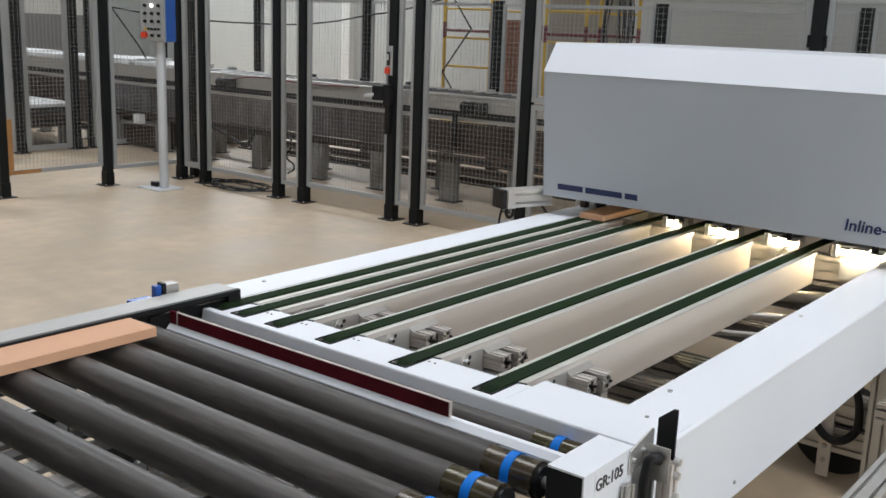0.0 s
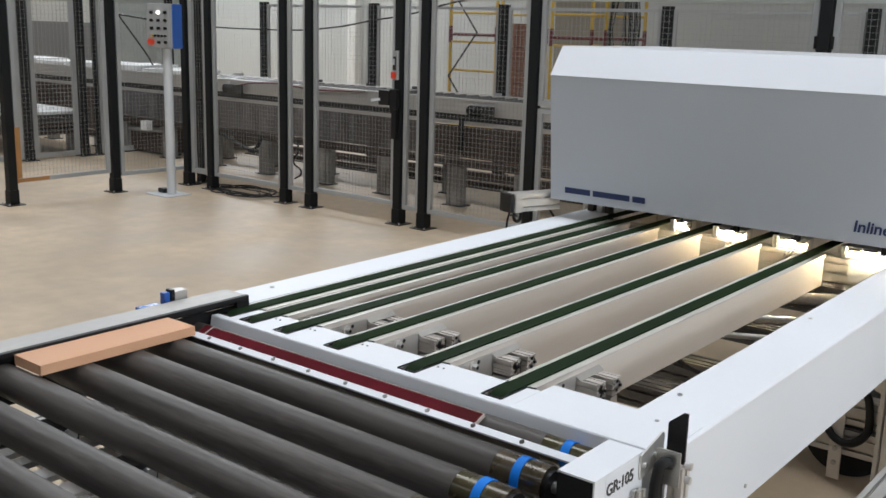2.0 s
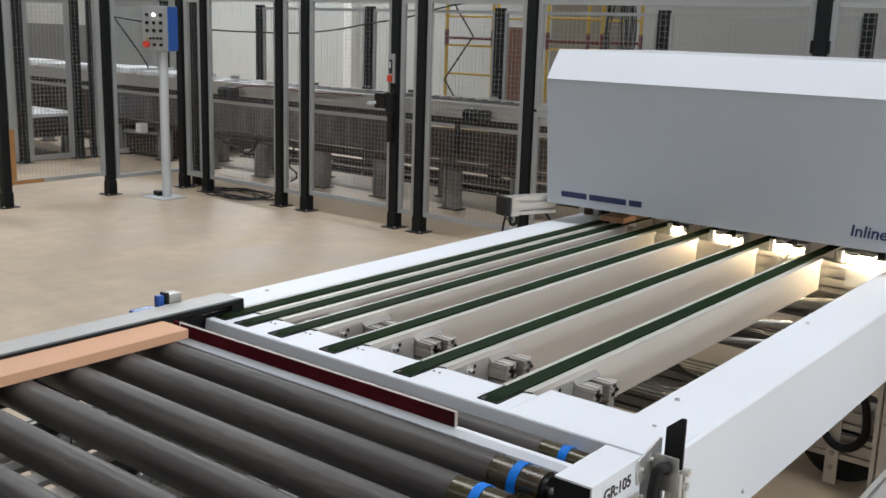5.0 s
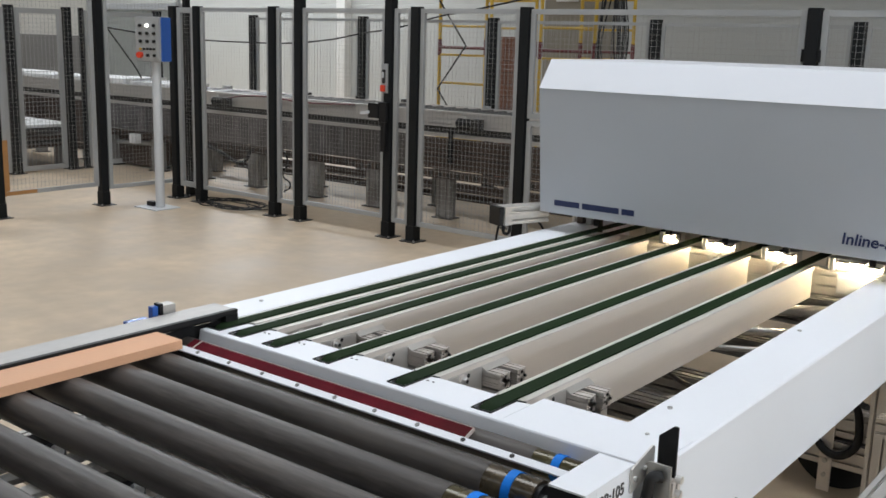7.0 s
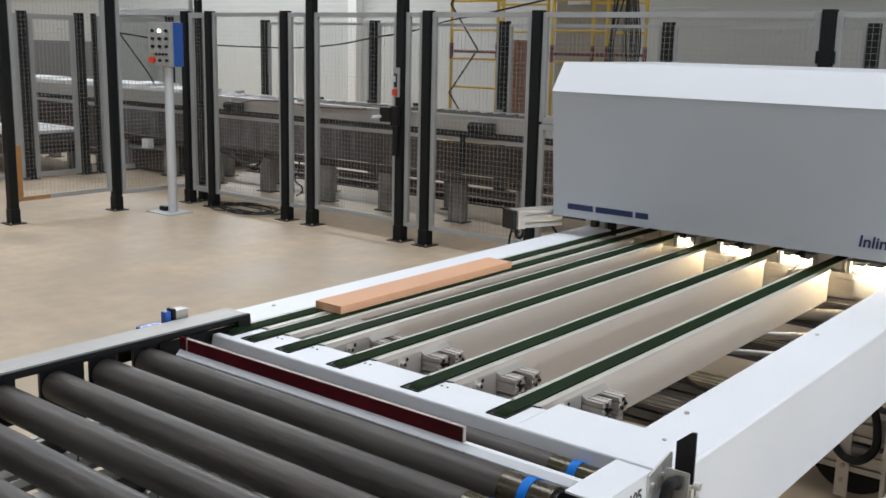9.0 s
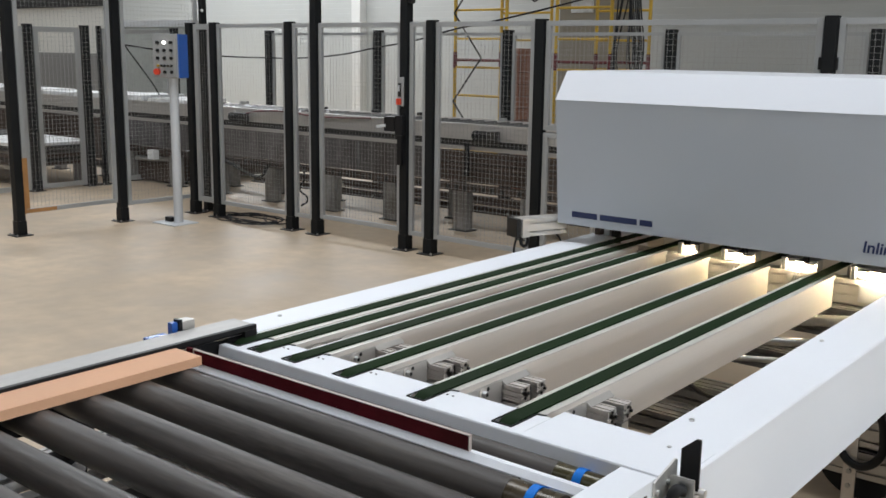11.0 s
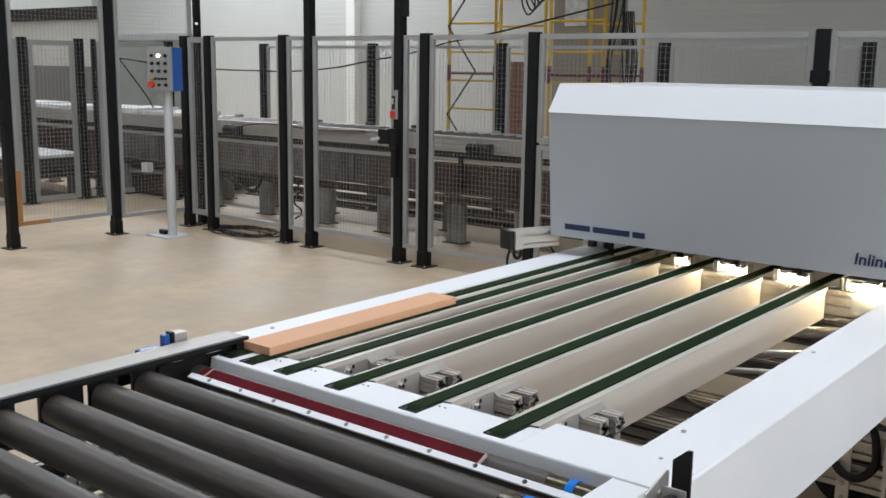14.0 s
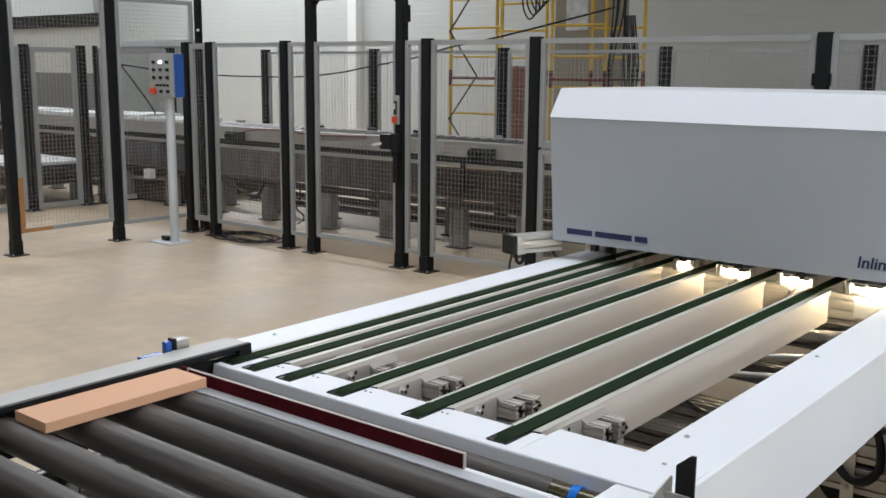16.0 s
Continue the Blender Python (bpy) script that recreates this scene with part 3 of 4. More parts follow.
# ---- scanner hood ----
def hood():
    t = thing("scanner_hood", (-0.2, 2.4, 0.0), "large pale grey sheet metal scanner hood over the belts", "machine hood")
    xl, xr = -1.415, 1.6
    sec = [(2.035, 0.985), (1.985, 1.54), (2.075, 1.664), (2.95, 1.664), (2.95, 0.985), (2.946, 0.985), (2.946, 1.66), (2.077, 1.66), (1.989, 1.539), (2.039, 0.985)]
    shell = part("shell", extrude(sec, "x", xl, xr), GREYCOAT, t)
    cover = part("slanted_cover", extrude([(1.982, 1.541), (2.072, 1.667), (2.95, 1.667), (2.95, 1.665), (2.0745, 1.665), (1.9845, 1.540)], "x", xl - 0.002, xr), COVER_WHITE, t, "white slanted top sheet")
    for x in (xl, xr - 0.004):
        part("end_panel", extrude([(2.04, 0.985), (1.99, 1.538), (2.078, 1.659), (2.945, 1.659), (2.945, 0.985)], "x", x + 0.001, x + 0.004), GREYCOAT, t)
    # two printed lines: a company mark as plain bars, and a plain word
    def face(x, z):
        return (x, 2.035 - 0.05 * (z - 0.985) / 0.555 - 0.0015, z)
    lean = math.degrees(math.atan2(0.05, 0.555))
    x = -1.338
    for wide, high in ((0.130, 0.026), (0.182, 0.026), (0.060, 0.026)):
        bm = bmesh.new()
        bmesh.ops.create_cube(bm, size=1, matrix=Matrix.Translation(face(x + wide / 2, 1.021 + high / 2)) @ pose(0, 0, 0, lean, 0, 0) @ Matrix.Diagonal((wide, 0.0012, high, 1)))
        part("print_bar", bm, NAVY, shell, "navy printed bar")
        x += wide + 0.014
    lettering("print_word", "Inline-S", 0.062, Matrix.Translation(face(-0.075, 1.032)) @ pose(0, 0, 0, 90 + lean, 0, 0), NAVY, shell, "navy printed letters", bold=0.0012, slant=0.12)
    # supports under the ends
    for x in (-1.52, 0.9):
        part("support", profile("z", x, 2.5, x + 0.08, 2.58, 0.0, 0.985), ALU, t)
    for x, m in ((-1.375, RUST), (-1.325, STEEL), (-1.285, DARK)):
        part("end_upright", box(x, 2.30, 0.60, x + 0.03, 2.34, 0.984), m, t, bevel=0.002)
    part("dark_duct", box(-1.30, 2.72, 0.91, 0.2, 2.9, 1.2), DARK, t)
    # the sensor arm at the side
    def swung(bm):
        bmesh.ops.rotate(bm, cent=(-1.432, 2.12, 0.97), matrix=Matrix.Rotation(radians(68), 3, "Z"), verts=bm.verts)
        return bm
    arm = part("sensor_arm", swung(profile("x", 2.09, 0.928, 2.17, 1.008, -1.69, -1.44, 0.04)), ALU, t, "slotted aluminium sensor arm")
    part("end_cap", swung(box(-1.715, 2.087, 0.925, -1.692, 2.173, 1.011)), BLACK, arm, "black end cap", bevel=0.003)
    part("arm_clamp", swung(box(-1.688, 2.083, 0.926, -1.648, 2.0895, 1.010)), ALU, arm)
    tube_curve("arm_cable", [(-1.535, 1.93, 0.935), (-1.537, 1.925, 0.885), (-1.527, 1.935, 0.875), (-1.52, 1.955, 0.935)], 0.008, BLACK, arm)
    tube_curve("arm_cable", [(-1.545, 1.90, 0.93), (-1.56, 1.90, 0.85), (-1.55, 1.92, 0.7)], 0.005, BLACK, arm)
    tube_curve("arm_cable", [(-1.50, 2.11, 0.94), (-1.46, 2.12, 0.90), (-1.42, 2.15, 0.80)], 0.005, BLACK, arm)


# ---- roller conveyor ----
ROLLERS = [-0.070] + [-0.243] + [-0.374 - 0.1405 * k for k in range(28)]


def roller_conveyor():
    t = thing("roller_conveyor", (-0.5, -0.7, 0.0), "roller conveyor with dark grey rollers and blue drive bands", "conveyor")
    for i, y in enumerate(ROLLERS):
        r, z = (0.030, 0.853) if i == 0 else (0.0395, 0.8645)
        roll = part("roller", rod((-1.256, y, z), (-0.052, y, z), r, 36), RUBBER_ROLLER, t, smooth=True)
        part("sleeve", rod((-0.0525, y, z), (0.068, y, z), r - 0.0008, 36), TAPE, roll, "brown glossy taped roller end", smooth=True)
        part("drive_band", rod((-0.002, y, z), (0.018, y, z), r + 0.0012, 36), BLUE, roll, "blue drive band", smooth=True)
        part("end_cap", rod((0.068, y, z), (0.078, y, z), r - 0.007, 24), BLACK, roll, smooth=True)
        part("axle", rod((0.07, y, z), (0.13, y, z), 0.012, 14), STEEL, roll, smooth=True)
        part("bearing_plate", box(-1.2745, y - 0.038, 0.79, -1.2635, y + 0.038, 0.9055), BLACK, t)
        part("bearing", rod((-1.2615, y, z), (-1.2565, y, z), r - 0.005, 24), BLACK, roll, smooth=True)
    # side channels
    part("channel", box(0.118, -4.3, 0.72, 0.128, -0.31, 0.865), DARK, t, "dark side channel")
    g = part("guide_rail", box(-1.338, -4.4, 0.929, -1.246, 0.1, 0.935), GUIDE_GREY, t, "grey flat guide rail top", bevel=0.0015)
    part("guide_strip", box(-1.2455, -4.4, 0.923, -1.2295, 0.1, 0.937), BLACK, g, "black wear strip", bevel=0.002)
    part("guide_web", box(-1.276, -4.4, 0.906, -1.262, 0.1, 0.928), BLACK, g, "black web under the guide")
    part("corner_plate", box(-1.2615, -0.20, 0.75, -1.2575, 0.1, 0.9055), BLACK, g)
    part("guide_end", box(-1.2455, 0.055, 0.88, -1.2295, 0.1, 0.9225), BLACK, g)
    for y in [ROLLERS[1] + 0.07 - 0.281 * k for k in range(15)]:
        part("guide_post", box(-1.305, y - 0.032, 0.741, -1.277, y + 0.032, 0.928), BLACK, t, "black upright under the guide")
    part("side_beam", profile("y", -1.275, 0.66, -1.235, 0.74, -4.4, -0.05), ALU, t)
    # supports below the rollers
    # added pan that sets how dark the gaps between rollers look
    part("under_pan", box(-1.22, -4.3, 0.52, 0.10, -0.12, 0.526), LEG_STEEL, t, "stained pan added to set the tone of the roller gaps")
    rng = random.Random(21)
    x = -1.215
    while x < 0.04:
        wide = rng.uniform(0.03, 0.085)
        part("slat", box(x, -4.3, 0.722 + rng.uniform(0, 0.006), x + wide, -0.22, 0.736), rng.choice((ALU, ALU, LEG_STEEL, BLOCK_ALU)), t, "worn slat under the rollers")
        x += wide + rng.uniform(0.012, 0.05)
    for k in range(14):
        y = -0.36 - 0.281 * k
        part("cross_bearer", profile("x", y, 0.66, y + 0.06, 0.727, -1.22, 0.10, 0.03), ALU, t)
        for x in (-1.10, -0.79, -0.46, -0.15):
            drive = part("drive_block", box(x, y - 0.015, 0.7365, x + 0.075, y + 0.045, 0.80), BLACK, t, "black belt drive block", bevel=0.006)
            part("pinion", rod((x + 0.076, y + 0.015, 0.775), (x + 0.09, y + 0.015, 0.775), 0.016, 14), STEEL, drive, smooth=True)
    for x in (-1.25, 0.14):
        for y in (-0.3, -2.2, -4.2):
            part("leg", profile("z", x, y, x + 0.06, y + 0.06, 0.02, 0.66, 0.03), ALU, t)
            part("foot", rod((x + 0.03, y + 0.03, 0), (x + 0.03, y + 0.03, 0.022), 0.04, 18), BLACK, t)
    part("side_beam", profile("y", 0.13, 0.64, 0.19, 0.72, -4.4, -0.1), ALU, t)
    # white drive cover, open towards its end; a black block paints its shaded inside
    c = part("drive_cover", extrude([(0.120, 0.931), (0.120, 0.935), (0.2, 0.935), (0.2, 0.70), (0.1965, 0.70), (0.1965, 0.931)], "y", -0.302, -0.112), WHITE, t, "white folded cover with a printed tag")
    part("cover_core", box(0.1185, -0.3012, 0.715, 0.196, -0.116, 0.9305), BLACK, c, "black block standing in for the cover's shaded hollow")
    tag = part("tag", box(0.2002, -0.262, 0.874, 0.2008, -0.148, 0.929), WHITE, c, "white paper tag")
    lettering("tag_print", "GR:105", 0.0345, Matrix.Translation((0.2014, -0.259, 0.889)) @ pose(0, 0, 0, 90, 0, 90), INK, tag, "black printed letters", bold=0.0006)
    # pale bar that carries the stop
    part("stop_sill", box(-1.2, -0.176, 0.828, 0.116, -0.16, 0.842), ALU, t)


def stop_gate():
    t = thing("stop_gate", (-0.7, -0.165, 0.855), "swinging stop bar with a dark red rubber strip", "stop gate")
    part("bar", extrude([(-0.190, 0.866), (-0.185, 0.866), (-0.185, 0.882), (-0.1745, 0.8915), (-0.163, 0.8915), (-0.163, 0.8965), (-0.177, 0.8965), (-0.190, 0.884)], "x", -1.2, 0.116), WHITE, t, "white bolted bar")
    s = part("rubber_strip", box(-1.165, -0.1765, 0.897, -0.215, -0.1685, 0.931), RED_RUBBER, t, "dark red rubber strip")
    part("strip_edge", box(-1.165, -0.177, 0.9313, -0.215, -0.168, 0.9327), PALE_EDGE, s)
    part("strip_end", box(-0.2148, -0.177, 0.8968, -0.2125, -0.168, 0.9327), PALE_EDGE, s)
    for k in range(9):
        x = -1.115 + 0.1305 * k
        part("bolt", rod((x, -0.1920, 0.8770), (x, -0.1895, 0.8770), 0.0058, 12), SHEEN_METAL if k < 7 else DARK, t)
    part("end_stop", box(-1.2, -0.1765, 0.8968, -1.172, -0.1685, 0.933), RED_RUBBER, t, "dark red end tab with a pale edge", bevel=0.001)
    part("end_edge", box(-1.171, -0.177, 0.8968, -1.1675, -0.168, 0.934), PALE_EDGE, t)
    return t


# ---- boards ----
def board(length, width, x):
    t = part("board", box(x, -length, 0.905, x + width, 0.0, 0.9305), BOARD, bevel=0.0015)
    return tagged(t, "flat peach fibre board riding on the conveyor", "board", "boards on the conveyor")


def clamp():
    t = thing("blue_clamp", (-1.36, -0.1, 0.7), "small blue clamp with a bright steel block beside the guide", "clamp")
    part("clamp_body", box(-1.38, -0.108, 0.80, -1.358, -0.088, 0.957), BLUE_PAINT, t, bevel=0.003)
    part("clamp_foot", box(-1.385, -0.19, 0.87, -1.35, -0.119, 0.928), BLUE_PAINT, t, bevel=0.004)
    part("steel_block", box(-1.39, -0.075, 0.90, -1.352, -0.032, 0.957), ALU, t, bevel=0.002)
    part("dark_jaw", box(-1.38, -0.0875, 0.93, -1.352, -0.0755, 0.964), BLACK, t, bevel=0.002)
    part("arm", box(-1.385, -0.27, 0.84, -1.355, -0.191, 0.912), BLACK, t, bevel=0.006)
    part("stand", profile("z", -1.39, -0.13, -1.35, -0.09, 0.0, 0.80), ALU, t)


# ---- safety fence ----
FENCE_Y = 4.83


def fence_post(x, y, height, label="black square fence post on a floor plate", w=0.08):
    t = thing("fence_post", (x, y, 0), label, "fence post", "safety fence posts")
    h = w / 2
    part("upright", box(x - h, y - h, 0.008, x + h, y + h, height), POST_BLACK, t, bevel=0.004)
    part("sleeve", box(x - h - 0.006, y - h - 0.006, 0.008, x + h + 0.006, y + h + 0.006, 0.14), POST_BLACK, t, bevel=0.003)
    part("floor_plate", box(x - 0.085, y - 0.085, 0, x + 0.085, y + 0.085, 0.008), DARK, t, bevel=0.002)
    for sx in (-1, 1):
        part("anchor_bolt", rod((x + sx * 0.065, y - 0.065, 0.008), (x + sx * 0.065, y - 0.065, 0.022), 0.009, 6), STEEL, t)
    return t


def fence_panel(x0, y0, x1, y1, z0, z1, pitch=0.04, frame_w=0.04, mid=None, label="grey framed wire mesh fence panel", name="mesh_fence", wire=0.00085):
    """A framed mesh panel between two floor points."""
    a, b = Vector((x0, y0, 0)), Vector((x1, y1, 0))
    d = b - a
    long, e = d.length, d.normalized()
    t = thing(name, ((x0 + x1) / 2, (y0 + y1) / 2, z0), label, "fence", "safety fences")

    def strip(s0, s1, za, zb, depth=0.03, bm=None):
        bm = bm or bmesh.new()
        c = a + e * (s0 + s1) / 2
        m = Matrix.Translation((c.x, c.y, (za + zb) / 2)) @ Matrix.Rotation(math.atan2(e.y, e.x), 4, "Z") @ Matrix.Diagonal((s1 - s0, depth, zb - za, 1))
        bmesh.ops.create_cube(bm, size=1, matrix=m)
        return bm

    f = frame_w
    part("stile", strip(0, f, z0, z1), FENCE_GREY, t, bevel=0.002)
    part("stile", strip(long - f, long, z0, z1), FENCE_GREY, t, bevel=0.002)
    part("top_bar", strip(f + 0.001, long - f - 0.001, z1 - f, z1), FENCE_GREY, t, bevel=0.002)
    part("bottom_bar", strip(f + 0.001, long - f - 0.001, z0, z0 + f), FENCE_GREY, t, bevel=0.002)
    if mid:
        part("middle_bar", strip(f + 0.001, long - f - 0.001, mid, mid + f), FENCE_GREY, t, bevel=0.002)
    bm, w = bmesh.new(), wire
    s = f + pitch * 0.5
    while s < long - f:
        strip(s - w, s + w, z0 + f, z1 - f, 2 * w, bm)
        s += pitch
    z = z0 + f + pitch * 0.5
    while z < z1 - f:
        strip(f, long - f, z - w, z + w, 2 * w, bm)
        z += pitch
    part("wire_mesh", bm, WIRE, t, "fine square wire mesh", kind="stuff")
    return t


def front_fence():
    y = FENCE_Y
    tall, low = 2.42, 2.0
    for x, h in ((-4.50, low), (-4.79, tall), (-5.91, tall), (-6.265, low), (-7.39, low), (-7.785, low), (-3.40, low), (-1.19, low), (1.0, low), (3.2, low)):
        fence_post(x, y, h, "tall black square gate post on a floor plate" if h > 3 else "black square fence post on a floor plate")
    for a, b in ((-3.35, -1.24), (-1.14, 0.95), (1.05, 3.15)):
        fence_panel(a, y, b, y, 1.15, 1.985)
    fence_panel(-3.35, y, -1.6, y, 0.14, 1.13)
    fence_panel(-4.45, y, -3.45, y, 0.14, 1.985)
    fence_panel(-4.74, y, -4.55, y, 0.14, 1.985)
    fence_panel(-5.86, y, -4.84, y, 0.16, 1.985, label="hinged mesh gate in a grey frame", name="mesh_gate")
    fence_panel(-6.215, y, -5.96, y, 0.14, 1.985)
    fence_panel(-7.34, y, -6.315, y, 0.14, 1.985)
    fence_panel(-7.72, y, -7.44, y, 0.14, 1.985, frame_w=0.055)
    # side fence towards the viewer
    fence_post(-7.82, 5.02, 2.6, "thin tall black post behind the fence corner", w=0.06)
    fence_post(-7.88, 3.99, 2.6, "tall black square gate post on a floor plate")
    fence_post(-7.86, 2.88, 2.6, "tall black post with a worn orange edge")
    fence_panel(-7.83, 4.95, -7.87, 4.05, 0.16, 2.42)
    fence_panel(-7.875, 3.93, -7.862, 2.94, 0.2, 2.6)
    # black head over the hinged gate
    head = thing("gate_arch", (-5.35, y, 2.38), "black bar across the top of the hinged gate", "gate arch")
    part("crossbar", bar((-5.87, y, 2.385), (-4.83, y, 2.385), 0.06, 0.06), POST_BLACK, head, bevel=0.004)
    for x, e in ((-5.866, 1), (-4.834, -1)):
        part("gusset", extrude([(x, 2.354), (x + e * 0.07, 2.354), (x, 2.29)], "y", y - 0.01, y + 0.01), POST_BLACK, head)
    # small round eyelet on the corner post
    eye = part("eyelet", rod((-7.79, 4.985, 2.13), (-7.75, 4.965, 2.13), 0.014, 14), STEEL, smooth=True)
    tagged(eye, "small steel eyelet screwed into the post", "eyelet")
    # lock with handle on the gate post
    lock = thing("gate_lock", (-4.845, y - 0.06, 1.1), "black gate lock with a bright lever handle", "door lock")
    part("lock_body", box(-4.845, y - 0.085, 1.02, -4.765, y - 0.042, 1.19), BLACK, lock, bevel=0.006)
    part("lock_case", box(-4.965, y - 0.095, 1.05, -4.846, y - 0.04, 1.18), BLACK, lock, bevel=0.008)
    part("lock_tail", box(-4.830, y - 0.075, 0.76, -4.780, y - 0.042, 1.019), BLACK, lock, bevel=0.006)
    part("lever", bar((-4.945, y - 0.09, 1.10), (-5.035, y - 0.11, 1.085), 0.02, 0.026), PALE_POLE, lock, "bright steel lever", bevel=0.004)
    sw = thing("gate_switch", (-4.805, y - 0.05, 1.4), "pale switch plate with a red button", "switch")
    part("switch_plate", box(-4.845, y - 0.058, 1.27, -4.775, y - 0.042, 1.52), PALE_BOX, sw, bevel=0.003)
    part("switch_cover", box(-4.828, y - 0.064, 1.355, -4.794, y - 0.0585, 1.47), DARK, sw, bevel=0.002)
    part("key_tab", box(-4.822, y - 0.072, 1.40, -4.806, y - 0.0645, 1.45), PALE_POLE, sw, bevel=0.002)
    part("switch_button", box(-4.842, y - 0.076, 1.283, -4.792, y - 0.0585, 1.338), RED_SIGNAL, sw, "red push button", bevel=0.006)
    hook = thing("cable_gland", (-4.725, y, 2.2), "black cable box on the gate post", "cable box")
    part("gland_box", box(-4.763, y - 0.03, 2.14, -4.715, y + 0.03, 2.28), BLACK, hook, bevel=0.005)
    tube_curve("gland_cable", [(-4.745, y - 0.03, 2.28), (-4.735, y - 0.03, 2.45), (-4.765, y - 0.03, 2.7)], 0.008, BLACK, hook)
    for x in (-1.19,):
        for s in (-1, 1):
            c = part("panel_clip", box(x + s * 0.04, y - 0.03, 1.66, x + s * 0.062, y + 0.03, 1.74), BLACK, bevel=0.004)
            tagged(c, "black clip joining fence panel to post", "clip", "fence clips")
    # orange tape low on the first post
    f = part("edge_tape", box(-7.843, 2.942, 0.205, -7.839, 3.25, 0.24), ORANGE)
    tagged(f, "worn orange tape on the fence frame", "tape")
    f = part("edge_tape", box(-7.843, 2.942, 0.245, -7.839, 2.98, 0.72), ORANGE)
    tagged(f, "worn orange tape on the fence frame", "tape")
    e = part("edge_tape", box(-7.885, 2.923, 0.2, -7.825, 2.939, 0.72), ORANGE)
    tagged(e, "worn orange tape on the post edge", "tape")


def control_station():
    x, y = -7.36, 4.29
    t = thing("control_station", (x, y, 0), "grey push-button control box on a pale pole", "control panel")
    part("floor_plate", box(x - 0.22, y - 0.16, 0, x + 0.14, y + 0.14, 0.012), PALE_POLE, t, bevel=0.003)
    part("pole", rod((x, y, 0.012), (x, y, 1.47), 0.045, 28), PALE_POLE, t, smooth=True)
    part("cable_plug", box(x - 0.16, y - 0.05, 0.012, x - 0.06, y + 0.02, 0.06), BLACK, t, bevel=0.01)
    # the box faces the walkway, turned from the axes
    m = Matrix.Translation((x + 0.01, y - 0.02, 1.675)) @ Matrix.Rotation(radians(18), 4, "Z")

    def turned(bm):
        bmesh.ops.transform(bm, matrix=m, verts=bm.verts)
        return bm
    part("enclosure", turned(box(-0.145, -0.10, -0.225, 0.145, 0.05, 0.20)), PALE_BOX, t, bevel=0.008)
    part("front_plate", turned(box(-0.13, -0.106, -0.21, 0.13, -0.101, 0.185)), PALE_BOX, t)
    part("blue_side", turned(box(0.147, -0.098, -0.22, 0.157, 0.048, 0.195)), BLUE_PAINT, t, "bright blue side cover")
    def knob(name, px, pz, radius, m, label=""):
        k = part(name, turned(rod((px, -0.107, pz), (px, -0.124, pz), radius, 16)), m, t, label, smooth=True)
        part("bezel", turned(rod((px, -0.1065, pz), (px, -0.110, pz), radius + 0.005, 18)), STEEL, k, smooth=True)
    for r in range(3):
        for c in range(3):
            lit = r == 0 and c == 1
            knob("pilot_lamp" if lit else "button", (c - 1) * 0.078, 0.115 - r * 0.074, 0.016, PILOT_GLOW if lit else BLACK, "lit white pilot lamp" if lit else "")
    for c in range(5):
        knob("button", -0.078 + c * 0.039, -0.105, 0.011, YELLOW if c == 0 else BLACK)
    for px in (0.0, 0.078):
        knob("button", px, -0.165, 0.015, BLACK)
    part("emergency_stop", turned(rod((-0.082, -0.107, -0.162), (-0.082, -0.145, -0.162), 0.030, 20)), RED_SIGNAL, t, "red emergency stop", smooth=True)


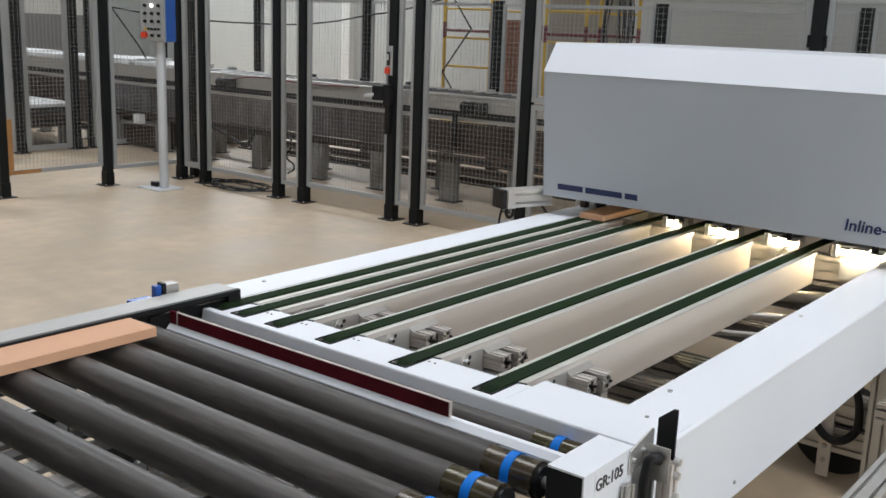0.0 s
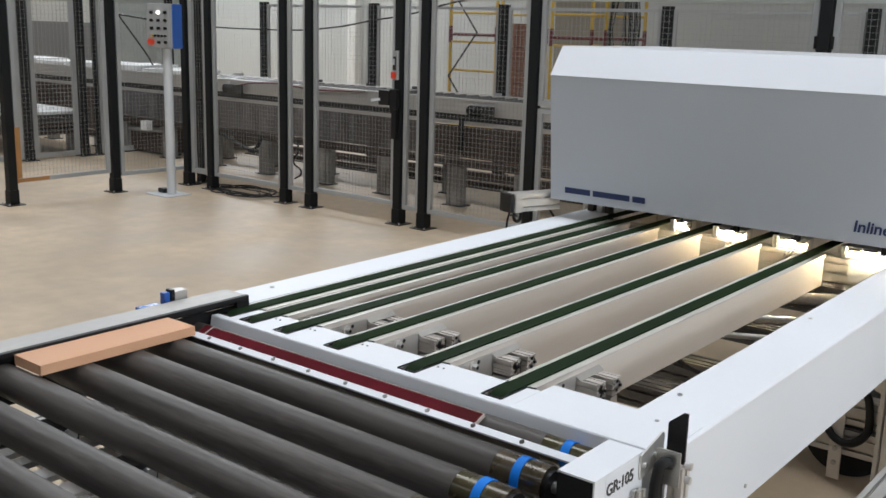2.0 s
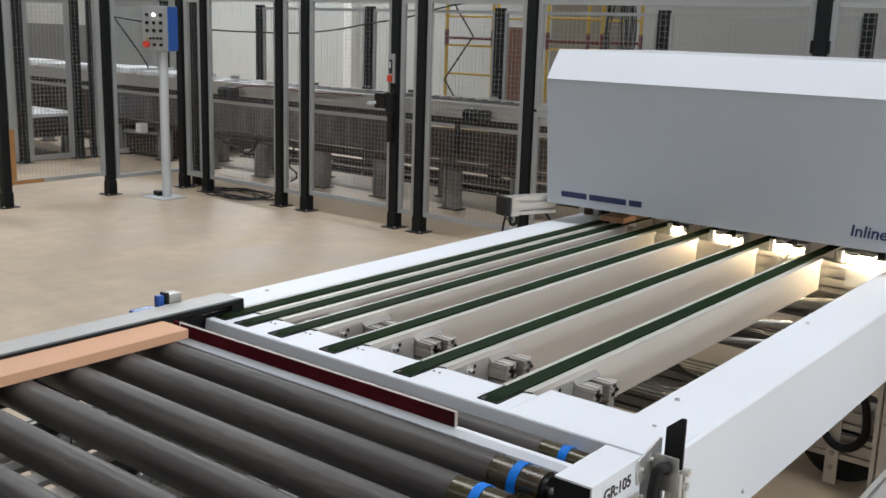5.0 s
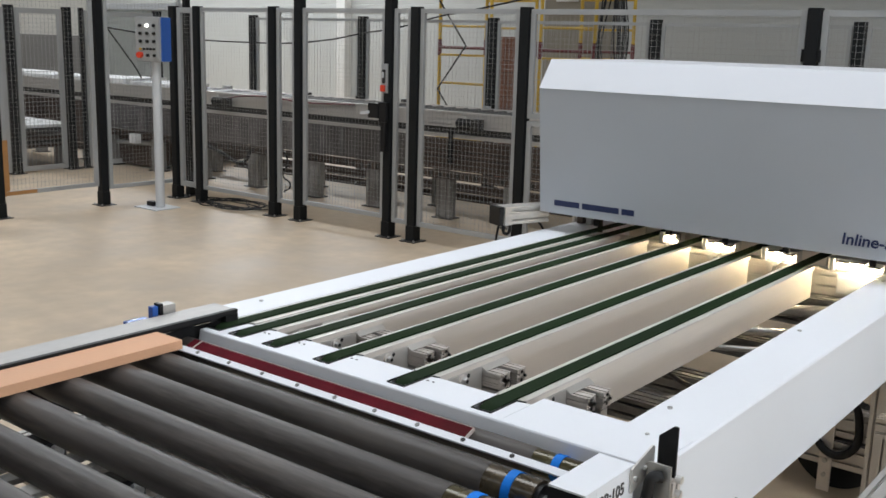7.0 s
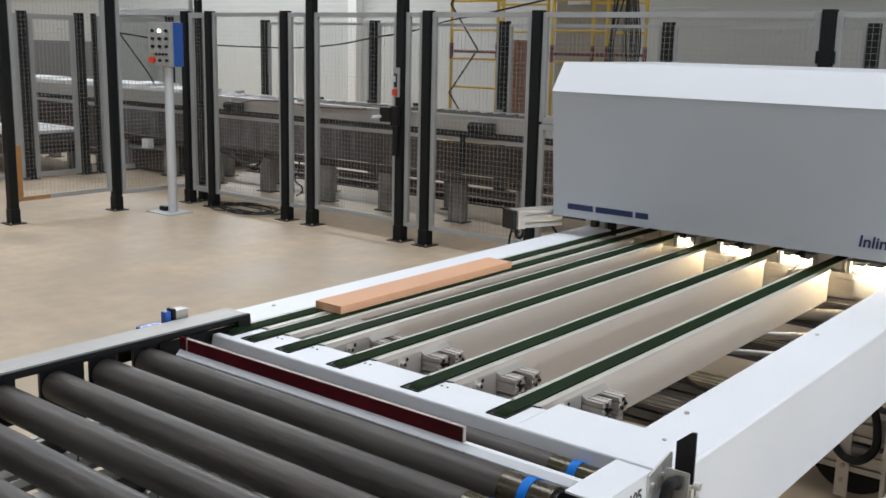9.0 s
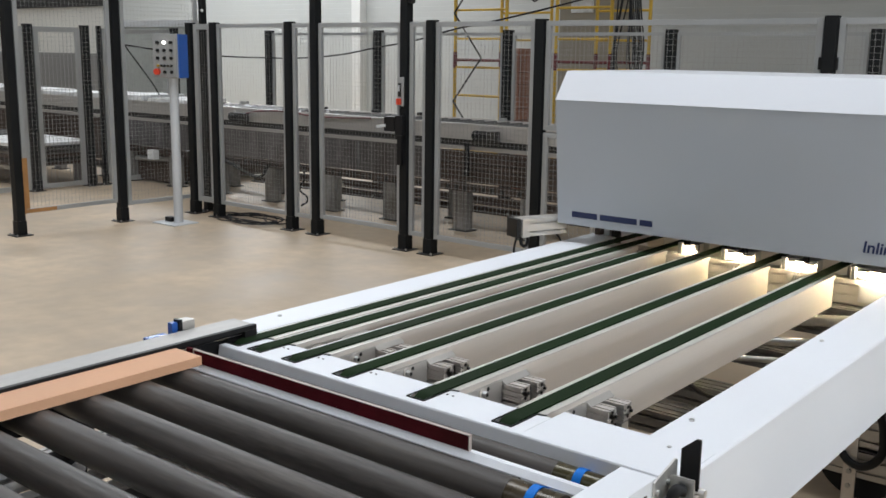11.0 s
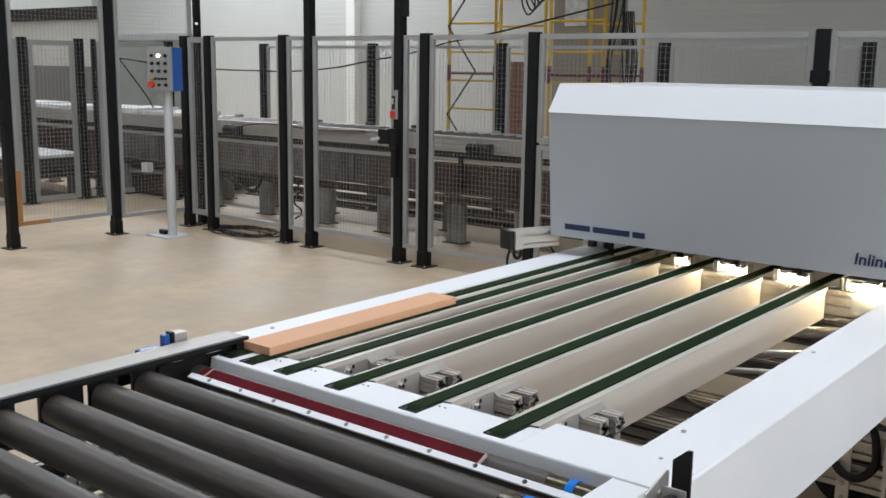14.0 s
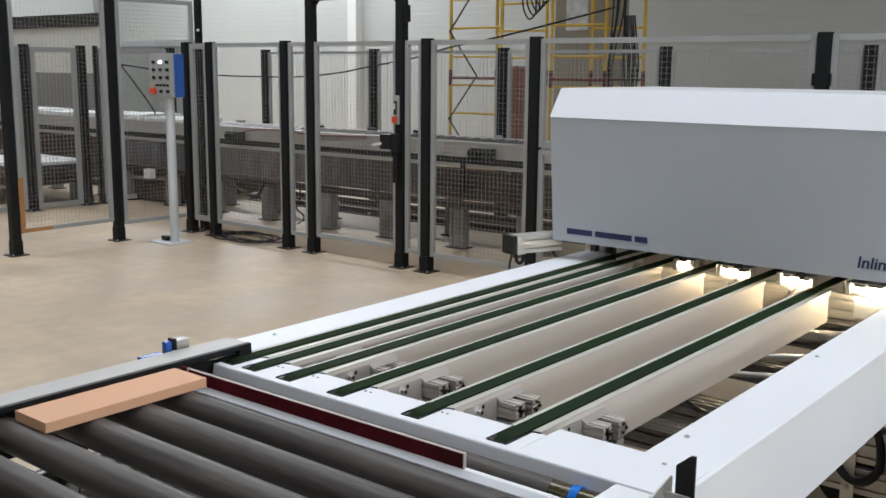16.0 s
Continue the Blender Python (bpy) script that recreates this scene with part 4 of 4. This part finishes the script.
# ---- machines behind the fence ----
def far_conveyor(x0, x1, y, depth, top, bottom, legs, label, brown_from):
    """Front and rear slotted rails over a skirt, brown and ribbed past a point, on wide folded legs."""
    t = thing("transfer_conveyor", ((x0 + x1) / 2, y + depth / 2, 0), label, "conveyor", "conveyors behind the fence")
    part("front_rail", profile("x", y, top - 0.15, y + 0.08, top, x0, x1, 0.05), ALU, t, "slotted aluminium rail")
    part("rear_rail", profile("x", y + depth - 0.08, top - 0.15, y + depth, top, x0, x1, 0.05), ALU, t)
    part("bed_plate", box(x0, y + 0.081, top - 0.05, x1, y + depth - 0.081, top - 0.04), SHEEN_METAL, t)
    # shade of the gap below the rail, drawn as a solid dark strip
    part("recess", box(x0, y + 0.025, top - 0.215, x1, y + 0.06, top - 0.1505), DARK, t, "dark strip standing in for the shaded gap under the rail")
    part("ledge", profile("x", y - 0.012, top - 0.25, y + 0.06, top - 0.216, x0, x1, 0.036), ALU, t)
    rng = random.Random(int(abs(x0) * 10))
    x = x0
    while x < x1 - 0.3:
        e = min(x1, x + rng.uniform(0.85, 1.25))
        if x < brown_from:
            panel = part("skirt_panel", box(x + 0.004, y, bottom + 0.09, e - 0.004, y + 0.012, top - 0.251), DULL_METAL, t, "mottled metal skirt panel", bevel=0.002)
            part("skirt_seam", box(e - 0.05, y - 0.003, bottom + 0.10, e - 0.012, y - 0.0005, top - 0.26), SHEEN_METAL, panel)
        else:
            for k in range(5):
                z = bottom + 0.09 + (top - 0.251 - bottom - 0.09) * k / 5
                part("skirt_slat", box(x + 0.004, y, z + 0.004, e - 0.004, y + 0.014, z + (top - 0.251 - bottom - 0.09) / 5 - 0.008), RUST, t, "stained brown skirt slat", bevel=0.003)
            part("skirt_backing", box(x, y + 0.016, bottom + 0.09, e, y + 0.02, top - 0.26), DARK, t)
        part("lower_strip", box(x + 0.004, y - 0.012, bottom, e - 0.004, y + 0.04, bottom + 0.08), RUST, t, "rusty lower strip", bevel=0.003)
        for k in range(int((e - x) / 0.11)):
            part("strip_bolt", box(x + 0.03 + 0.11 * k, y - 0.016, bottom + 0.012, x + 0.075 + 0.11 * k, y - 0.0125, bottom + 0.06), DARK, t)
        x = e
    part("rear_beam", box(x0, y + depth - 0.07, bottom, x1, y + depth, bottom + 0.08), RUST, t, bevel=0.004)
    for x in legs:
        for dx, yy in ((0.0, y + 0.01), (0.45, y + depth - 0.15)):
            c = part("leg", profile("z", x + dx, yy, x + dx + 0.17, yy + 0.10, 0.012, bottom - 0.001, 0.085), LEG_STEEL, t, "wide galvanised leg")
            part("foot_plate", box(x + dx - 0.03, yy - 0.03, 0, x + dx + 0.20, yy + 0.13, 0.0115), DARK, c)
    for k in range(int((x1 - x0) / 0.16)):
        a = x0 + 0.1 + 0.16 * k
        part("cross_roller", rod((a, y + 0.082, top - 0.02), (a, y + depth - 0.082, top - 0.02), 0.017, 10), SHEEN_METAL, t, smooth=True)
    for k in range(int((x1 - x0) / 0.75)):
        a = x0 + 0.3 + 0.75 * k + rng.uniform(-0.2, 0.2)
        part("sensor_box", box(a, y + depth - 0.07, top + 0.0005, a + rng.uniform(0.07, 0.16), y + depth - 0.02, top + rng.uniform(0.018, 0.035)), rng.choice((BLACK, DARK, PALE_BOX)), t, bevel=0.005)
    return t


def gear_motor(parent, x, y, z):
    """A finned motor with its gear head and cable gland, lying along a rail."""
    m = part("motor", rod((x - 0.10, y, z), (x + 0.08, y, z), 0.045, 20), BLACK, parent, "small black gear motor", smooth=True)
    for k in range(5):
        part("fin", rod((x - 0.09 + 0.03 * k, y, z), (x - 0.08 + 0.03 * k, y, z), 0.051, 20), BLACK, m, smooth=True)
    part("gear_head", box(x + 0.081, y - 0.045, z - 0.05, x + 0.17, y + 0.045, z + 0.05), DARK, m, bevel=0.006)
    part("gland", rod((x - 0.03, y, z + 0.045), (x - 0.03, y, z + 0.075), 0.014, 12), STEEL, m, smooth=True)


def pallet_stack(x, y, z, n, label):
    t = thing("panel_stack", (x, y, 0), label, "panel stack")
    rng = random.Random(int(abs(x * 10)))
    for k in range(n):
        dx = rng.uniform(-0.05, 0.05)
        part("panel", box(x - 0.7 + dx, y - 0.5, z + 0.05 * k, x + 0.7 + dx, y + 0.5, z + 0.05 * k + 0.042), (RUST, DARK, RUST, DULL_METAL, DARK, PALE_SLAB)[k % 6], t, bevel=0.003)
    for sx in (-0.6, 0.5):
        for sy in (-0.4, 0.3):
            part("leg", box(x + sx, y + sy, 0.0, x + sx + 0.1, y + sy + 0.1, z - 0.001), DULL_METAL, t)


def rear_fence():
    y = 8.0
    for x in (-10.17, -8.05, -5.98, -3.89, -1.83, 0.3, 2.4):
        fence_post(x, y, 2.0, w=0.1)
    xs = (-10.17, -8.05, -5.98, -3.89, -1.83, 0.3, 2.4)
    for a, b in zip(xs, xs[1:]):
        fence_panel(a + 0.07, y, b - 0.07, y, 0.16, 1.97, pitch=0.05, frame_w=0.035, wire=0.001)
    # side run that closes the cell
    for y2, w in ((4.52, 0.09), (5.27, 0.09), (5.47, 0.05), (6.6, 0.09)):
        fence_post(-10.5, y2, 2.0, w=w)
    for a, b in ((3.3, 4.45), (4.59, 5.2), (5.51, 6.53)):
        fence_panel(-10.5, a, -10.5, b, 0.02, 1.97, pitch=0.05, frame_w=0.06, wire=0.001)


def scaffold(x0, x1, y0, y1, height, label, braces=True):
    t = thing("scaffold_tower", ((x0 + x1) / 2, (y0 + y1) / 2, 0), label, "scaffold")
    for x in (x0, x1):
        for y in (y0, y1):
            part("standard", rod((x, y, 0), (x, y, height), 0.024, 14), YELLOW, t, smooth=True)
            for z in (1.63,):
                part("coupling", rod((x, y, z - 0.11), (x, y, z + 0.11), 0.029, 14), MAROON, t, "maroon coupling sleeve", smooth=True)
    z = 0.36
    while z < height:
        for y in (y0, y1):
            part("rung", rod((x0, y, z), (x1, y, z), 0.017, 12), YELLOW, t, smooth=True)
        z += 0.39
    for y in (y0, y1):
        part("rung", rod((x0, y, 1.63), (x1, y, 1.63), 0.02, 12), MAROON, t, "maroon rung", smooth=True)
    if braces:
        k, z = 1, 0.44
        while z < height - 1:
            a, b = (x0, x0 + 0.55 * (x1 - x0)) if k % 2 == 0 else (x0 + 0.55 * (x1 - x0), x0)
            part("brace", rod((a, y0 - 0.03, z), (b, y0 - 0.03, z + 0.61), 0.012, 10), DARK, t, "thin dark diagonal brace", smooth=True)
            z += 0.61
            k += 1


def backdrop_things():
    near = far_conveyor(-10.75, -2.6, 5.9, 0.70, 1.06, 0.40, (-10.7, -9.75, -8.85, -7.91, -6.94, -6.05, -5.11, -4.3, -3.4), "long aluminium transfer conveyor with mottled metal skirts", -5.45)
    for x in (-8.3, -4.7):
        gear_motor(near, x, 5.83, 0.96)
    part("terminal_box", box(-10.05, 5.80, 0.335, -9.92, 5.887, 0.455), PALE_SLAB, near, "pale terminal box", bevel=0.006)
    part("black_post", box(-4.925, 5.84, 0.56, -4.885, 5.87, 0.88), BLACK, near, bevel=0.003)
    tube_curve("hose", [(-8.65, 5.84, 0.47), (-8.45, 5.83, 0.41), (-8.2, 5.82, 0.35), (-7.95, 5.82, 0.285), (-7.86, 5.83, 0.31), (-7.78, 5.84, 0.44)], 0.022, BLACK, near, "black corrugated hose")
    tube_curve("hose", [(-7.25, 5.84, 0.5), (-7.12, 5.8, 0.36), (-7.2, 5.8, 0.22), (-7.08, 5.8, 0.12), (-7.2, 5.82, 0.03)], 0.010, BLACK, near)
    tube_curve("air_line", [(-8.2, 5.86, 1.0), (-7.9, 5.84, 1.045), (-7.5, 5.84, 1.06), (-7.0, 5.87, 1.03), (-6.2, 5.88, 1.05)], 0.009, MAROON, near, "thin reddish air line")
    far_conveyor(-17.5, -10.8, 5.9, 0.80, 1.06, 0.14, (-17.0, -15.5, -14.0, -12.5, -11.3), "aluminium transfer conveyor with dusty brown skirts", -18.0)
    rng = random.Random(11)
    for k in range(7):
        a = -15.4 + 0.87 * k
        s = part("pale_slab", box(a, 5.93, 1.062, a + 0.72 + rng.uniform(0, 0.1), 6.5 + rng.uniform(0, 0.12), 1.10 + rng.uniform(0, 0.03)), PALE_SLAB, bevel=0.006)
        tagged(s, "pale slab lying on the conveyor", "slab", "slabs on the conveyor")
    for k in range(2):
        pallet_stack(-11.45 - 1.55 * k, 4.98, 0.26 + 0.06 * k, 6 - k, "stack of brown and pale panels on a metal rack")
    unit = thing("drive_unit", (-9.9, 6.3, 0), "dark brown drive unit under the conveyor", "drive unit")
    part("casing", box(-10.79, 5.98, 0.03, -9.75, 7.5, 0.415), RUST, unit, bevel=0.02)
    part("skid", box(-10.7, 6.1, 0.0, -9.75, 6.2, 0.0295), DARK, unit)
    part("duct", rod((-10.6, 5.96, 0.30), (-9.76, 5.96, 0.34), 0.03, 14), LEG_STEEL, unit, smooth=True)
    # low steel runners on the floor behind the conveyor
    for y, high in ((6.95, 0.07), (7.45, 0.09)):
        run = thing("floor_runner", (-6.2, y, 0), "low stained steel runner bolted to the floor", "floor rail", "runners behind the conveyor")
        part("runner", extrude([(y, 0.0), (y + 0.16, 0.0), (y + 0.16, 0.012), (y + 0.10, 0.02), (y + 0.10, high), (y + 0.06, high), (y + 0.06, 0.02), (y, 0.012)], "x", -9.4, -2.8), RUST, run)
        for k in range(7):
            part("anchor_bolt", rod((-9.2 + k, y + 0.03, 0.012), (-9.2 + k, y + 0.03, 0.035), 0.012, 6), STEEL, run)
    rear_fence()
    scaffold(-7.97, -7.09, 9.5, 10.6, 4.2, "yellow scaffold tower with maroon couplings")
    scaffold(-6.22, -5.42, 9.4, 10.4, 4.2, "narrow yellow scaffold frame beside a crate", braces=False)
    crate = thing("tall_crate", (-6.5, 10.8, 0), "tall brown cabinet boxed with a plastic sheet on it", "crate")
    part("cabinet", box(-6.95, 10.6, 0, -6.05, 11.1, 4.2), BEIGE_PANEL, crate, bevel=0.01)
    part("paper", box(-6.75, 10.57, 2.3, -6.4, 10.599, 2.72), PLASTIC_SHEET, crate, "crumpled white sheet")
    brick = thing("red_stack", (-6.05, 9.0, 0), "stack of reddish brown boards behind the fence", "board stack")
    for k in range(12):
        part("stacked_board", box(-6.62, 8.75, 0.15 * k, -6.35 + 0.01 * (k % 2), 9.2, 0.15 * k + 0.142), WOOD_RED, brick, bevel=0.004)
    # black cables hanging beside the scaffold
    c = thing("hanging_cables", (-5.1, 9.2, 0), "bundle of black cables hanging beside the scaffold", "cables")
    rng = random.Random(7)
    for k in range(7):
        x = -5.19 + 0.024 * k
        low = rng.uniform(1.25, 1.7)
        tube_curve("cable", [(x, 9.2, 4.0), (x + rng.uniform(-0.04, 0.04), 9.2, 2.6), (x + rng.uniform(-0.08, 0.04), 9.2, low), (x + 0.1, 9.2, low - 0.12), (x + 0.18, 9.2, low + 0.1), (x + 0.12, 9.2, 2.4)], 0.010, BLACK, c)
    c2 = thing("hanging_cables", (-6.5, 9.3, 0), "loose black cables slung over the scaffold", "cables")
    for k in range(6):
        x = -6.55 + 0.06 * k
        tube_curve("cable", [(x - 0.1, 9.3, 7.2), (x - 0.06, 9.3, 2.9), (x - 0.02, 9.3, 2.45 + 0.05 * k), (x + 0.06, 9.3, 2.4 + 0.05 * k), (x + 0.12, 9.3, 2.8), (x + 0.2, 9.3, 7.2)], 0.011, BLACK, c2)
    for pts, r in (([(-10.45, 5.80, 1.77), (-10.5, 6.6, 1.685), (-10.45, 7.5, 1.63), (-10.1, 7.93, 1.62), (-9.6, 7.93, 1.62), (-8.61, 7.93, 1.69), (-8.09, 7.93, 1.77), (-7.32, 7.93, 1.88), (-6.78, 7.93, 2.0), (-6.1, 7.95, 2.11), (-5.2, 9.2, 2.5)], 0.011),
                   ([(-10.45, 5.80, 1.77), (-10.42, 6.0, 1.5), (-10.39, 6.2, 1.22), (-10.36, 6.27, 1.065)], 0.010)):
        s = thing("slung_cable", pts[0], "black cable slung along the fence", "cable")
        tube_curve("cable", pts, r, BLACK, s)
    coil = thing("floor_cable", (-6.9, 4.95, 0), "loose coil of black cable on the floor", "cable")
    rng = random.Random(3)
    for k in range(4):
        pts = []
        for j in range(12):
            a = j * 0.9 + 1.3 * k
            pts.append((-6.95 + (0.34 + 0.07 * k) * math.cos(a) * rng.uniform(0.6, 1.15), 4.90 + 0.21 * math.sin(a) * rng.uniform(0.2, 1.4), 0.008 + 0.012 * rng.random() + 0.006 * k))
        tube_curve("cable_loop", pts, 0.0055, BLACK, coil)


hall()
belt_table()
hood()
roller_conveyor()
gate = stop_gate()
clamp()
front_fence()
control_station()
backdrop_things()
boards = [board(0.5, 0.12, -1.22), board(0.447, 0.12, -1.226), board(0.918, 0.112, -1.223), board(0.872, 0.114, -1.222), board(0.46, 0.138, -1.208)]


def motions():
    # front end of each board along the conveyor
    runs = [
        [(0, 2.54), (0.5, 3.07), (2.0, 4.45), (4.0, 6.5), (5.0, 6.8), (16, 6.8)],
        [(0, -0.288), (0.2, -0.225), (0.4, -0.198), (0.6, -0.193), (2.0, -0.193), (2.2, -0.145), (2.4, -0.047), (2.6, 0.125), (2.8, 0.325), (3.0, 0.54), (3.5, 1.075), (4.0, 1.60), (4.2, 1.81), (6.0, 3.7), (8.0, 5.8), (8.8, 6.25), (16, 6.25)],
        [(0, -1.6), (3.0, -1.6), (3.5, -1.34), (4.2, -0.635), (4.5, -0.345), (4.8, -0.21), (5.0, -0.192), (7.3, -0.192), (7.5, -0.15), (7.6, -0.105), (7.8, 0.04), (8.0, 0.21), (8.2, 0.405), (8.5, 0.73), (9.0, 1.278), (9.2, 1.50), (11.0, 3.4), (13.0, 5.4), (13.6, 5.72), (16, 5.72)],
        [(0, -2.65), (7.8, -2.65), (8.3, -2.2), (9.6, -0.78), (10.0, -0.40), (10.3, -0.225), (10.6, -0.195), (12.5, -0.195), (12.8, -0.13), (13.0, -0.033), (13.1, 0.033), (13.4, 0.32), (13.7, 0.632), (14.0, 0.945), (14.5, 1.50), (15.0, 2.07), (15.5, 2.63), (15.8, 3.0), (16, 3.4)],
        [(0, -3.6), (11.6, -3.6), (12.1, -3.15), (13.5, -1.73), (14.6, -0.69), (14.9, -0.40), (15.1, -0.235), (15.3, -0.193), (15.5, -0.19), (16, -0.19)],
    ]
    for ob, run in zip(boards, runs):
        walk(ob, [(t, pose(0, y, 0)) for t, y in run])
    # the stop drops back to let a board pass and rises again behind it
    up, down = pose(-0.7, -0.165, 0.855, 0), pose(-0.7, -0.15, 0.8505, -68)
    swings = [(0, up), (1.63, up), (1.77, down), (3.03, down), (3.17, up), (6.9, up), (7.0, down), (8.83, down), (8.97, up), (12.28, up), (12.42, down), (14.1, down), (14.24, up), (16, up)]
    walk(gate, swings)


motions()
